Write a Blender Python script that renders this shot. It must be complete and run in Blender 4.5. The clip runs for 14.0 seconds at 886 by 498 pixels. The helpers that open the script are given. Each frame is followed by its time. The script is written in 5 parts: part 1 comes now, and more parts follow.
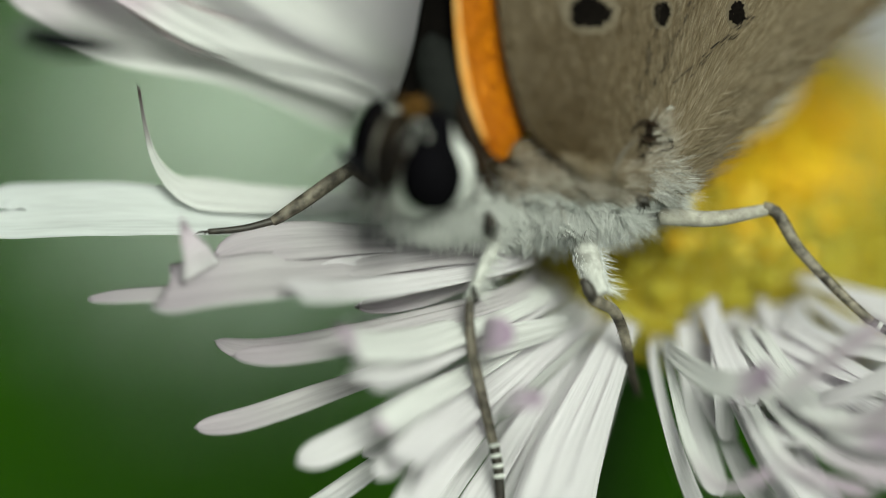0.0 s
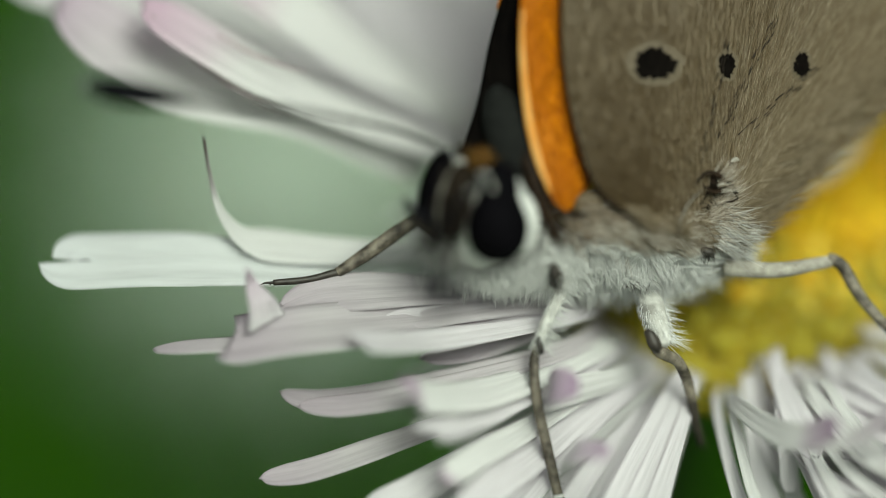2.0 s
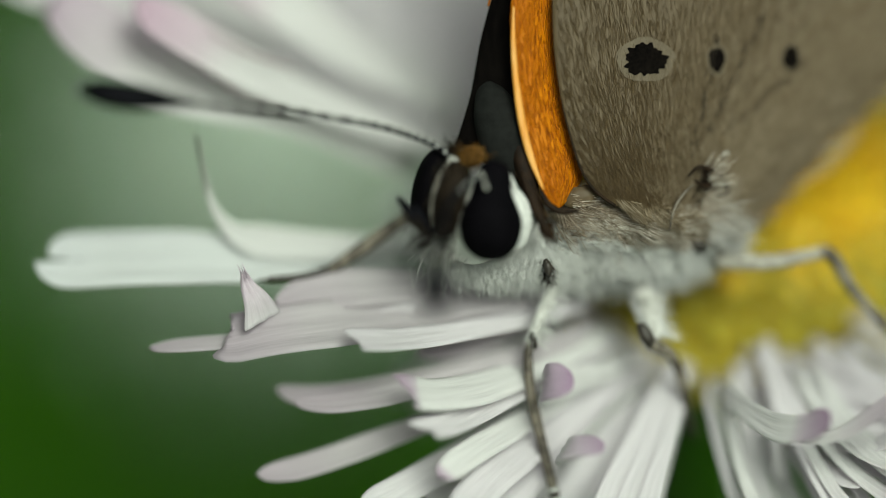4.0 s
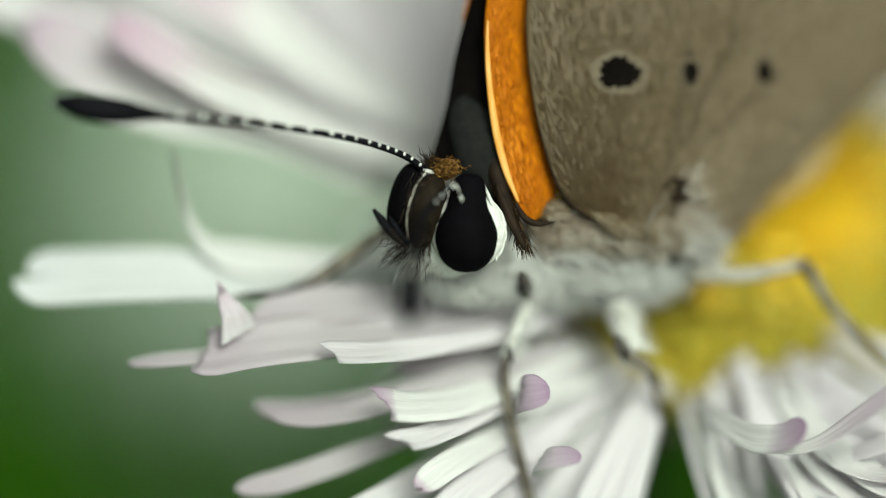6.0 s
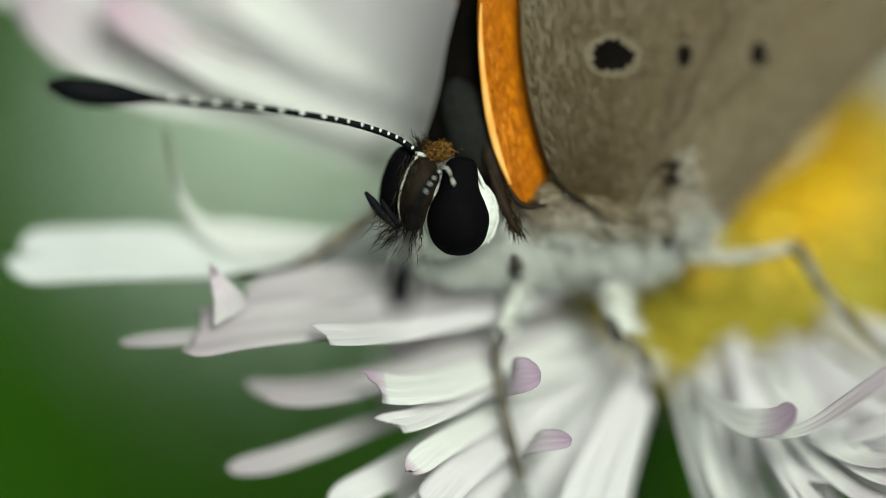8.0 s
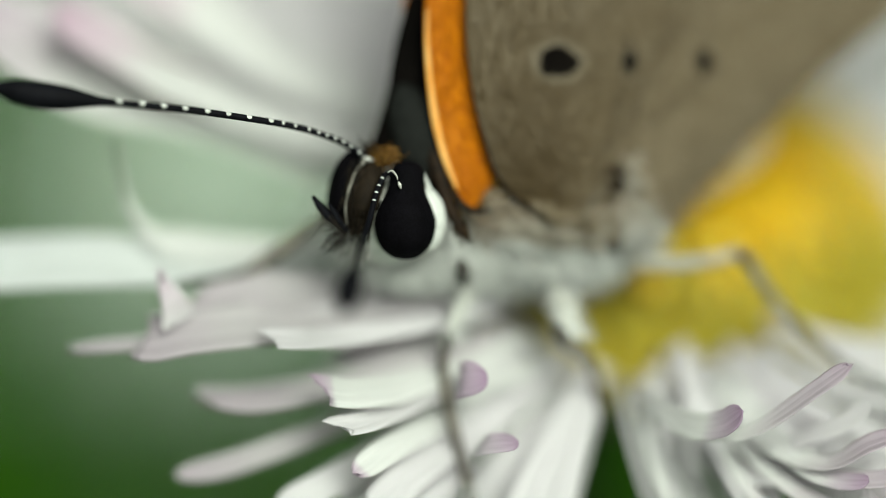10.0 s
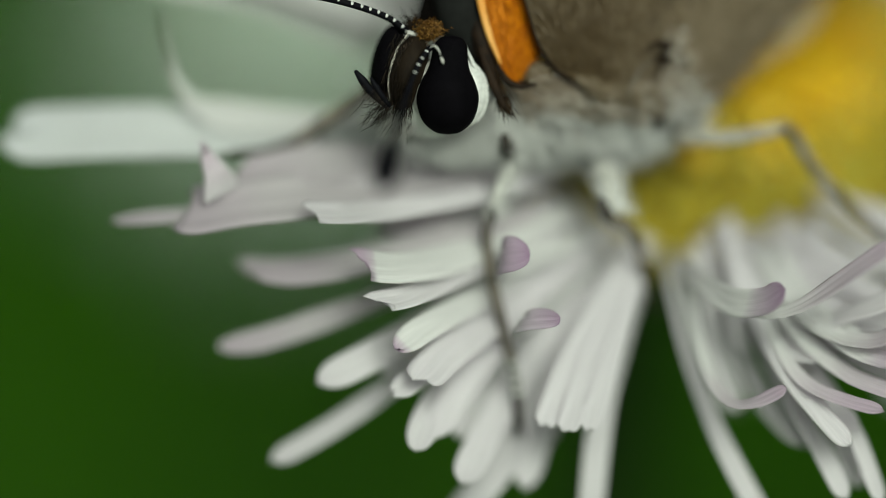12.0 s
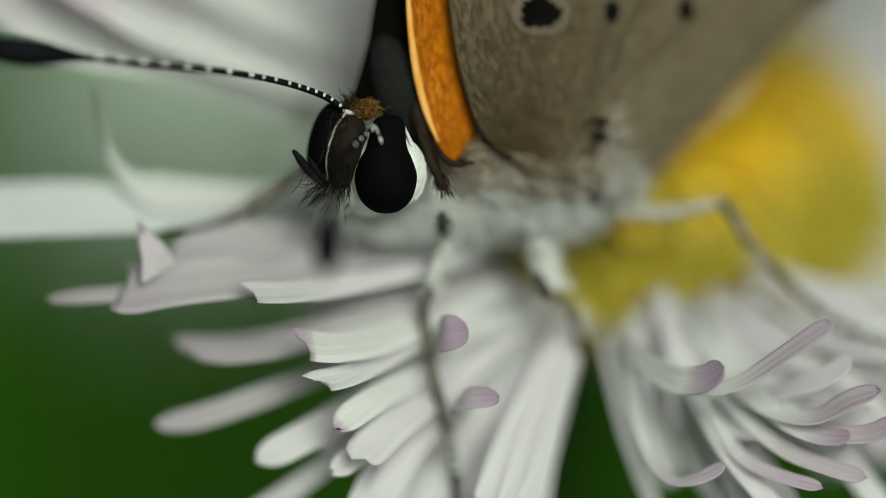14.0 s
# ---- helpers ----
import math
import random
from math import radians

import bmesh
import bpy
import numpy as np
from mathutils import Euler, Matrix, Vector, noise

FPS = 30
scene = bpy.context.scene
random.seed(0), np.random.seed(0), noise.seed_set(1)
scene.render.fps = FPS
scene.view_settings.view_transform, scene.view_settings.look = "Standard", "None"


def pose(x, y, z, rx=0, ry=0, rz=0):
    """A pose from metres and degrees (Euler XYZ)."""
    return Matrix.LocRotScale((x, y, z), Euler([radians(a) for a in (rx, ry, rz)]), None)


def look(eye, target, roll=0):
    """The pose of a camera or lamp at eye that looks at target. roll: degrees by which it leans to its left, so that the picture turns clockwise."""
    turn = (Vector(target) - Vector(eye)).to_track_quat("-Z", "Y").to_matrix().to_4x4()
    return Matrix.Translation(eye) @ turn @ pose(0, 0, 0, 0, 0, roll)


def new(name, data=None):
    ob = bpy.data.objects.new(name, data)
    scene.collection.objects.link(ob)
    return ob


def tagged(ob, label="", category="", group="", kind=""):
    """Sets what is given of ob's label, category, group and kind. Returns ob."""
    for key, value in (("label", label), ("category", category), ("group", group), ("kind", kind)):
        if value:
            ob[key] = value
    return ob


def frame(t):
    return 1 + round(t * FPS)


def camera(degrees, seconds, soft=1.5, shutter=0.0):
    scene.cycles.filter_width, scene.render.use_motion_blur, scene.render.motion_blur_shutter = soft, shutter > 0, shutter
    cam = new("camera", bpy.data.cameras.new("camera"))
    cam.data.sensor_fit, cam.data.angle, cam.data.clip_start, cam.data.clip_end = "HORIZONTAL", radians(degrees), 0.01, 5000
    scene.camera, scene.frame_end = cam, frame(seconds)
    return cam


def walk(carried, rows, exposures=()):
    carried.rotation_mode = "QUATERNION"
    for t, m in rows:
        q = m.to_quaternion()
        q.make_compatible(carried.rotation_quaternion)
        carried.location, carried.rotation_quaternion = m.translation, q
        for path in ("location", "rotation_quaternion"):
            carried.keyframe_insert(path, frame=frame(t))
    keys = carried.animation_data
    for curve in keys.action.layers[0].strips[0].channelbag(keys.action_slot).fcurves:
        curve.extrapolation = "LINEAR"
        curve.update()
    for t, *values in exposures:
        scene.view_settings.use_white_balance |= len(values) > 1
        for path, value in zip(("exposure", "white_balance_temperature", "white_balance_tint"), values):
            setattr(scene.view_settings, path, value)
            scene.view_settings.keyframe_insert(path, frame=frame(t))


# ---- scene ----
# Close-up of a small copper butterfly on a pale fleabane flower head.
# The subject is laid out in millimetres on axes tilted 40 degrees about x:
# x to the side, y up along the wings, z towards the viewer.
cam = camera(7.0, 14.0, soft=0.85)
cam.data.dof.use_dof = True
cam.data.dof.focus_distance = 0.09495
cam.data.dof.aperture_fstop = 17.0
walk(cam, [
    (0, pose(-0.001306, -0.061901, 0.520505, 40.9217, -0.9613, -0.3307)),
    (0.5, pose(-0.000991, -0.063881, 0.518929, 42.4030, -0.8656, -0.2698)),
    (1, pose(-0.003366, -0.060684, 0.521530, 40.1115, -1.7708, -1.1528)),
    (1.5, pose(-0.000287, -0.061367, 0.521087, 40.7064, -0.3748, 0.3961)),
    (2, pose(-0.001960, -0.061792, 0.520752, 41.1736, -0.9052, -0.2119)),
    (2.5, pose(0.000798, -0.062975, 0.520072, 41.9769, 0.6633, 1.2095)),
    (3, pose(0.001824, -0.061239, 0.521645, 40.5749, 1.0730, 1.4390)),
    (3.2, pose(0.000670, -0.060071, 0.522724, 39.5664, 0.3797, 0.4958)),
    (5.3, pose(-0.003591, -0.060987, 0.522631, 40.1053, -1.5850, -1.4716)),
    (5.5, pose(-0.003449, -0.058344, 0.524975, 38.1568, -1.8923, -1.2878)),
    (6, pose(-0.002009, -0.062469, 0.521375, 41.3230, -0.5046, -1.0672)),
    (6.5, pose(-0.001799, -0.060188, 0.523450, 39.7813, -0.6759, -0.5826)),
    (7, pose(-0.000403, -0.061921, 0.522008, 40.7272, 0.2095, -0.2157)),
    (7.2, pose(-0.001557, -0.060708, 0.523037, 39.7221, -0.4983, -0.7281)),
    (9.5, pose(-0.000000, -0.061191, 0.522925, 40.0000, -0.0000, 0.0000)),
    (10, pose(-0.000812, -0.063339, 0.521247, 41.6578, -0.4543, -0.7573)),
    (10.5, pose(0.001797, -0.061226, 0.522821, 39.6151, 1.1059, 0.4856)),
    (11, pose(0.002582, -0.061505, 0.522704, 39.9418, 1.3980, 1.1373)),
    (11.5, pose(-0.000988, -0.061379, 0.522677, 39.4450, -0.3519, -1.0510)),
    (12, pose(0.001233, -0.061478, 0.522572, 39.2979, 0.5223, 0.5064)),
    (12.5, pose(0.000740, -0.060507, 0.523183, 39.1674, 0.0343, -0.2409)),
    (13, pose(0.000312, -0.060693, 0.523069, 39.1426, -0.0506, -0.5373)),
    (13.5, pose(0.001634, -0.062113, 0.521915, 40.4135, 0.8340, 0.1818)),
    (14, pose(-0.000896, -0.059310, 0.524252, 38.2728, -0.6879, -0.8161)),
], exposures=[(t, s - 0.86, 6640, -12) for t, s in ((0, 0.5), (0.5, 0.53), (1.0, 0.46), (1.5, 0.47), (2.5, 0.37), (3.0, 0.22), (5.5, 0.75), (6.5, 0.75), (9.5, 0.5), (10.0, 0.7), (10.5, 0.6), (11.0, 0.4), (11.5, 0.25), (12.0, 0.2), (12.5, 0.12), (14.0, 0.2))])

# ---- light: a bright overcast sky ----
world = bpy.data.worlds.new("overcast_sky")
scene.world = world
world.use_nodes = True
sky = world.node_tree.nodes.new("ShaderNodeTexSky")
sky.sky_type, sky.sun_disc = "NISHITA", False
sky.sun_elevation, sky.sun_rotation = radians(67), radians(135)
sky.air_density, sky.dust_density, sky.ozone_density = 0.7, 9.0, 0.2
grey = world.node_tree.nodes.new("ShaderNodeHueSaturation")  # cloud drains the blue
grey.inputs["Saturation"].default_value = 0.3
world.node_tree.links.new(sky.outputs[0], grey.inputs["Color"])
world.node_tree.links.new(grey.outputs[0], world.node_tree.nodes["Background"].inputs[0])
world.node_tree.nodes["Background"].inputs[1].default_value = 0.09
sun = new("sun", bpy.data.lights.new("sun", "SUN"))
sun.data.energy, sun.data.angle, sun.data.color = 3.2, radians(32), (1.0, 0.98, 0.94)
sun.matrix_world = look((0.30, -0.30, 1.44), (0, 0, 0.45))

MM = 0.001
UP = Vector((0, 0.643, 0.766))  # the world's up on the tilted axes


# ---- materials ----
def material(name, rough=0.6, **kw):
    m = bpy.data.materials.new(name)
    m.use_nodes = True
    b = m.node_tree.nodes["Principled BSDF"]
    b.inputs["Roughness"].default_value = rough
    for key, value in kw.items():
        b.inputs[key.replace("_", " ")].default_value = value
    return m, m.node_tree.nodes, m.node_tree.links, b


def ramp_node(nodes, stops):
    r = nodes.new("ShaderNodeValToRGB")
    r.color_ramp.elements[0].position, r.color_ramp.elements[0].color = stops[0][0], (*stops[0][1], 1)
    r.color_ramp.elements[1].position, r.color_ramp.elements[1].color = stops[-1][0], (*stops[-1][1], 1)
    for p, c in stops[1:-1]:
        r.color_ramp.elements.new(p).color = (*c, 1)
    return r


def grained(name, dark, light, scale, rough=0.6, bump=0.3, stretch=(1, 1, 1), coarse=None, **kw):
    """Two-scale mottling between two colours, with fine relief. scale in features a metre."""
    m, n, l, b = material(name, rough, **kw)
    tc, mp = n.new("ShaderNodeTexCoord"), n.new("ShaderNodeMapping")
    mp.inputs["Scale"].default_value = stretch
    fine, wide, mix = n.new("ShaderNodeTexNoise"), n.new("ShaderNodeTexNoise"), n.new("ShaderNodeMath")
    fine.inputs["Scale"].default_value, fine.inputs["Detail"].default_value = scale, 3
    wide.inputs["Scale"].default_value = coarse or scale / 7
    mix.operation = "MULTIPLY_ADD"
    mix.inputs[1].default_value = 0.55
    l.new(tc.outputs["Object"], mp.inputs[0])
    l.new(mp.outputs[0], fine.inputs["Vector"])
    l.new(tc.outputs["Object"], wide.inputs["Vector"])
    half = n.new("ShaderNodeMath")
    half.operation, half.inputs[1].default_value = "MULTIPLY", 0.45
    l.new(wide.outputs[0], half.inputs[0])
    l.new(fine.outputs[0], mix.inputs[0])
    l.new(half.outputs[0], mix.inputs[2])
    r = ramp_node(n, [(0.36, dark), (0.64, light)])
    l.new(mix.outputs[0], r.inputs[0])
    l.new(r.outputs[0], b.inputs["Base Color"])
    if bump:
        bp = n.new("ShaderNodeBump")
        bp.inputs["Strength"].default_value, bp.inputs["Distance"].default_value = bump, 0.02 * MM
        l.new(fine.outputs[0], bp.inputs["Height"])
        l.new(bp.outputs[0], b.inputs["Normal"])
    return m


def petal_material(name, body, tip, reach):
    """A ray floret: ridged along its length, tinted over `reach` millimetres at the tip, thin enough to let light through."""
    m, n, l, b = material(name, 0.55)
    uv, sep = n.new("ShaderNodeUVMap"), n.new("ShaderNodeSeparateXYZ")
    l.new(uv.outputs[0], sep.inputs[0])
    mp = n.new("ShaderNodeMapping")
    mp.inputs["Scale"].default_value = (26, 1.2, 1)
    ridge = n.new("ShaderNodeTexNoise")
    ridge.inputs["Scale"].default_value, ridge.inputs["Detail"].default_value = 1.0, 2
    l.new(uv.outputs[0], mp.inputs[0])
    l.new(mp.outputs[0], ridge.inputs["Vector"])
    tc, blot = n.new("ShaderNodeTexCoord"), n.new("ShaderNodeTexNoise")
    blot.inputs["Scale"].default_value = 900
    l.new(tc.outputs["Object"], blot.inputs["Vector"])
    along = n.new("ShaderNodeMath")
    along.operation, along.inputs[1].default_value = "MULTIPLY", 1 / reach
    l.new(sep.outputs["Y"], along.inputs[0])
    jitter = n.new("ShaderNodeMath")
    jitter.operation, jitter.inputs[1].default_value = "MULTIPLY_ADD", 0.5
    l.new(blot.outputs[0], jitter.inputs[0])
    l.new(along.outputs[0], jitter.inputs[2])
    r = ramp_node(n, [(0.25, tip), (0.75, tuple(0.45 * a + 0.55 * c for a, c in zip(tip, body))), (1.0, body)])
    l.new(jitter.outputs[0], r.inputs[0])
    shade = ramp_node(n, [(0.32, (0.89, 0.885, 0.89)), (0.6, (1, 1, 1))])
    l.new(ridge.outputs[0], shade.inputs[0])
    mul = n.new("ShaderNodeMix")
    mul.data_type, mul.blend_type = "RGBA", "MULTIPLY"
    mul.inputs["Factor"].default_value = 1
    l.new(r.outputs[0], mul.inputs["A"])
    l.new(shade.outputs[0], mul.inputs["B"])
    l.new(mul.outputs["Result"], b.inputs["Base Color"])
    bp = n.new("ShaderNodeBump")
    bp.inputs["Strength"].default_value, bp.inputs["Distance"].default_value = 0.4, 0.035 * MM
    l.new(ridge.outputs[0], bp.inputs["Height"])
    l.new(bp.outputs[0], b.inputs["Normal"])
    tr, add = n.new("ShaderNodeBsdfTranslucent"), n.new("ShaderNodeMixShader")
    l.new(mul.outputs["Result"], tr.inputs["Color"])
    add.inputs[0].default_value = 0.47
    l.new(b.outputs[0], add.inputs[1])
    l.new(tr.outputs[0], add.inputs[2])
    l.new(add.outputs[0], n["Material Output"].inputs["Surface"])
    return m


def hair_material(name, stops, rough=0.5, thin=0.0):
    """Hairs and scales that differ one by one."""
    m, n, l, b = material(name, rough)
    b.inputs["Specular IOR Level"].default_value = 0.12
    geo = n.new("ShaderNodeNewGeometry")
    r = ramp_node(n, stops)
    l.new(geo.outputs["Random Per Island"], r.inputs[0])
    l.new(r.outputs[0], b.inputs["Base Color"])
    if thin:  # light passes through the hairs
        tr, mix = n.new("ShaderNodeBsdfTranslucent"), n.new("ShaderNodeMixShader")
        l.new(r.outputs[0], tr.inputs["Color"])
        mix.inputs[0].default_value = thin
        l.new(b.outputs[0], mix.inputs[1])
        l.new(tr.outputs[0], mix.inputs[2])
        l.new(mix.outputs[0], n["Material Output"].inputs["Surface"])
    return m


PETAL = {
    "white": petal_material("white_petal", (0.875, 0.842, 0.880), (0.862, 0.826, 0.868), 0.5),
    "lilac": petal_material("lilac_tipped_petal", (0.885, 0.875, 0.88), (0.64, 0.525, 0.635), 2.3),
    "rose": petal_material("rose_tipped_petal", (0.885, 0.87, 0.88), (0.72, 0.53, 0.67), 2.2),
}
PETAL["mauve"] = petal_material("mauve_petal", (0.885, 0.870, 0.88), (0.49, 0.345, 0.50), 0.95)
# Lilac petals of the left side; their shade is put into the greyer body colour.
PETAL["shaded_lilac"] = petal_material("shaded_lilac_petal", (0.70, 0.655, 0.69), (0.63, 0.555, 0.625), 1.6)
PETAL["jag"] = PETAL["white"]
# The curl's edge-on darkness is put into its tip colour.
PETAL["curl"] = petal_material("curled_petal", (0.87, 0.865, 0.865), (0.16, 0.11, 0.12), 1.1)
PETAL["split"] = petal_material("bluish_petal", (0.86, 0.87, 0.89), (0.85, 0.86, 0.89), 1.0)
PETAL["cut"], PETAL["slant"] = PETAL["shaded_lilac"], PETAL["white"]
PETAL["edge"] = PETAL["blush"] = petal_material("mauve_edged_petal", (0.885, 0.875, 0.88), (0.62, 0.48, 0.62), 0.2)
# Greenish haze colour for the petals of the added flower behind.
PETAL["haze_green"] = petal_material("haze_green_petal", (0.74, 0.83, 0.74), (0.76, 0.82, 0.75), 0.8)
PETAL["notch"] = petal_material("blush_petal", (0.86, 0.83, 0.86), (0.80, 0.69, 0.79), 0.9)
MARGIN = {"mauve_margin": grained("mauve_margin", (0.26, 0.19, 0.21), (0.42, 0.33, 0.36), 6000, 0.7, 0.3), "pale_margin": grained("pale_margin", (0.74, 0.73, 0.74), (0.86, 0.85, 0.86), 6000, 0.6, 0.3)}
FLORET_YELLOW = grained("yellow_floret", (0.60, 0.335, 0.003), (0.76, 0.50, 0.010), 9000, 0.6, 0.3)
FLORET_GREEN = grained("greenish_floret", (0.32, 0.26, 0.01), (0.48, 0.41, 0.03), 9000, 0.6, 0.3)
FLORET_BRIGHT = grained("bright_floret", (0.78, 0.54, 0.02), (0.88, 0.74, 0.14), 9000, 0.5, 0.3)
DISC_BASE = grained("disc_base", (0.46, 0.32, 0.005), (0.58, 0.43, 0.012), 5000, 0.8, 0.3)
STEM_GREEN = grained("stem_green", (0.018, 0.045, 0.008), (0.04, 0.085, 0.016), 2500, 0.6, 0.4, (1, 1, 0.15))
WING_GREY = grained("wing_grey_brown", (0.089, 0.060, 0.029), (0.112, 0.077, 0.039), 14000, 0.6, 0.12, (1, 0.22, 1), 1200)
WING_ORANGE = grained("wing_orange", (0.42, 0.118, 0.002), (0.57, 0.190, 0.004), 12000, 0.55, 0.2, (1, 0.2, 1), 1500, Specular_IOR_Level=0.15)
WING_CREAM = grained("wing_cream_edge", (0.72, 0.29, 0.03), (0.80, 0.42, 0.11), 12000, 0.5, 0.4, (1, 0.25, 1))
WING_BLACK = grained("wing_black", (0.0015, 0.0012, 0.0012), (0.005, 0.004, 0.0035), 12000, 0.8, 0.4, (1, 0.3, 1), Specular_IOR_Level=0.03)
SPOT_BLACK = grained("spot_black", (0.002, 0.0016, 0.0015), (0.007, 0.0055, 0.0045), 20000, 0.8, 0.4, Specular_IOR_Level=0.02)
SPOT_PALE = grained("spot_pale_ring", (0.092, 0.066, 0.036), (0.112, 0.083, 0.048), 16000, 0.6, 0.4)
EYE_BLACK = grained("eye_black", (0.002, 0.0018, 0.0024), (0.004, 0.0036, 0.005), 30000, 0.7, 0.15, Specular_IOR_Level=0.02)
BODY_PALE = grained("body_pale", (0.68, 0.68, 0.665), (0.82, 0.82, 0.80), 9000, 0.8, 0.6)
BODY_DARK = grained("body_dark", (0.006, 0.0065, 0.006), (0.014, 0.015, 0.014), 9000, 0.85, 0.5, Specular_IOR_Level=0.15)
FACE_BROWN = grained("face_brown", (0.006, 0.004, 0.0025), (0.018, 0.012, 0.007), 9000, 0.7, 0.6, (1, 0.4, 1), Specular_IOR_Level=0.1)
RUST = grained("rust_tuft", (0.07, 0.03, 0.006), (0.24, 0.115, 0.02), 9000, 0.7, 0.6)
COLLAR = grained("collar_brown", (0.007, 0.0045, 0.003), (0.026, 0.014, 0.007), 9000, 0.7, 0.6, Specular_IOR_Level=0.15)
SCALE_WHITE = grained("white_scales", (0.52, 0.52, 0.51), (0.80, 0.80, 0.78), 12000, 0.6, 0.4)
LEG_PALE = grained("leg_pale", (0.3, 0.29, 0.27), (0.68, 0.67, 0.64), 7000, 0.75, 0.7, coarse=2500)
LEG_TAN = grained("leg_tan", (0.22, 0.2, 0.17), (0.46, 0.43, 0.38), 7000, 0.75, 0.7, coarse=2500)
LEG_GREY = grained("leg_grey", (0.035, 0.027, 0.02), (0.25, 0.215, 0.17), 7000, 0.6, 0.5, coarse=3500)
LEG_DARK = grained("leg_dark", (0.012, 0.009, 0.007), (0.05, 0.04, 0.032), 9000, 0.5, 0.4)
ANTENNA_BLACK = grained("antenna_black", (0.002, 0.002, 0.003), (0.006, 0.006, 0.009), 12000, 0.6, 0.3, Specular_IOR_Level=0.06)
FUR_WHITE = hair_material("white_fur", [(0, (0.64, 0.64, 0.625)), (1, (0.89, 0.885, 0.87))], 0.5)
FUR_GREY = hair_material("grey_fur", [(0, (0.32, 0.31, 0.30)), (0.5, (0.52, 0.51, 0.49)), (1, (0.78, 0.77, 0.74))], 0.5)
FUR_TAN = hair_material("tan_fur", [(0, (0.13, 0.095, 0.062)), (0.6, (0.27, 0.21, 0.155)), (1, (0.55, 0.47, 0.385))], 0.5)
FUR_RUST = hair_material("rust_fur", [(0, (0.03, 0.013, 0.004)), (0.7, (0.16, 0.075, 0.014)), (1, (0.34, 0.19, 0.05))])
BODY_TAN = grained("body_tan", (0.15, 0.115, 0.082), (0.27, 0.22, 0.168), 7000, 0.8, 0.6)
FUR_CREAM = hair_material("cream_fur", [(0, (0.20, 0.155, 0.115)), (0.5, (0.42, 0.36, 0.295)), (1, (0.78, 0.73, 0.66))], 0.5)
FUR_FACE = hair_material("face_fur", [(0, (0.004, 0.003, 0.002)), (0.75, (0.018, 0.012, 0.008)), (1, (0.07, 0.05, 0.036))])
FUR_DARK = hair_material("dark_fur", [(0, (0.008, 0.007, 0.006)), (1, (0.06, 0.045, 0.035))])
WING_SCALES = hair_material("wing_scales", [(0, (0.072, 0.049, 0.024)), (0.35, (0.087, 0.059, 0.030)), (0.8, (0.103, 0.072, 0.037)), (1, (0.130, 0.094, 0.053))], 0.45)
FLORET_FUZZ = hair_material("floret_fuzz", [(0, (0.3, 0.22, 0.008)), (0.5, (0.55, 0.45, 0.03)), (1, (0.8, 0.76, 0.3))], 0.6)
WING_HAIR = hair_material("wing_hair", [(0, (0.125, 0.091, 0.052)), (0.2, (0.180, 0.138, 0.087)), (0.7, (0.240, 0.190, 0.130)), (1, (0.365, 0.305, 0.225))], 0.45)
ORANGE_SCALES = hair_material("orange_scales", [(0, (0.26, 0.066, 0.002)), (0.3, (0.43, 0.122, 0.003)), (1, (0.57, 0.190, 0.005))], 0.45)
MEADOW = grained("meadow_soil", (0.024, 0.074, 0.0015), (0.047, 0.135, 0.003), 40, 0.9, 0.0)
GRASS = hair_material("grass_blades", [(0, (0.028, 0.106, 0.0015)), (1, (0.066, 0.208, 0.0038))], 0.5)


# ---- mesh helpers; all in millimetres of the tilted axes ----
def part(name, verts, faces, mat, parent, label="", uvs=None, smooth=True):
    me = bpy.data.meshes.new(name)
    me.from_pydata([tuple(c * MM for c in v) for v in verts], [], faces)
    if uvs is not None:
        layer = me.uv_layers.new(name="UVMap")
        index = np.empty(len(me.loops), int)
        me.loops.foreach_get("vertex_index", index)
        layer.data.foreach_set("uv", np.asarray(uvs, float)[index].ravel())
    me.polygons.foreach_set("use_smooth", [smooth] * len(me.polygons))
    me.materials.append(mat)
    me.update()
    ob = new(name, me)
    ob.parent = parent
    return tagged(ob, label)


def spline(points, count):
    """A smooth line through the points, evenly divided."""
    p = np.asarray(points, float)
    p = np.vstack([2 * p[0] - p[1], p, 2 * p[-1] - p[-2]])
    fine = []
    for a, b, c, d in zip(p, p[1:], p[2:], p[3:]):
        for t in np.linspace(0, 1, 24, endpoint=False):
            fine.append(0.5 * (2 * b + (c - a) * t + (2 * a - 5 * b + 4 * c - d) * t * t + (3 * b - a - 3 * c + d) * t ** 3))
    fine = np.array(fine + [p[-2]])
    run = np.concatenate([[0], np.cumsum(np.linalg.norm(np.diff(fine, axis=0), axis=1))])
    at = np.linspace(0, run[-1], count)
    return np.stack([np.interp(at, run, fine[:, k]) for k in range(3)], 1), at


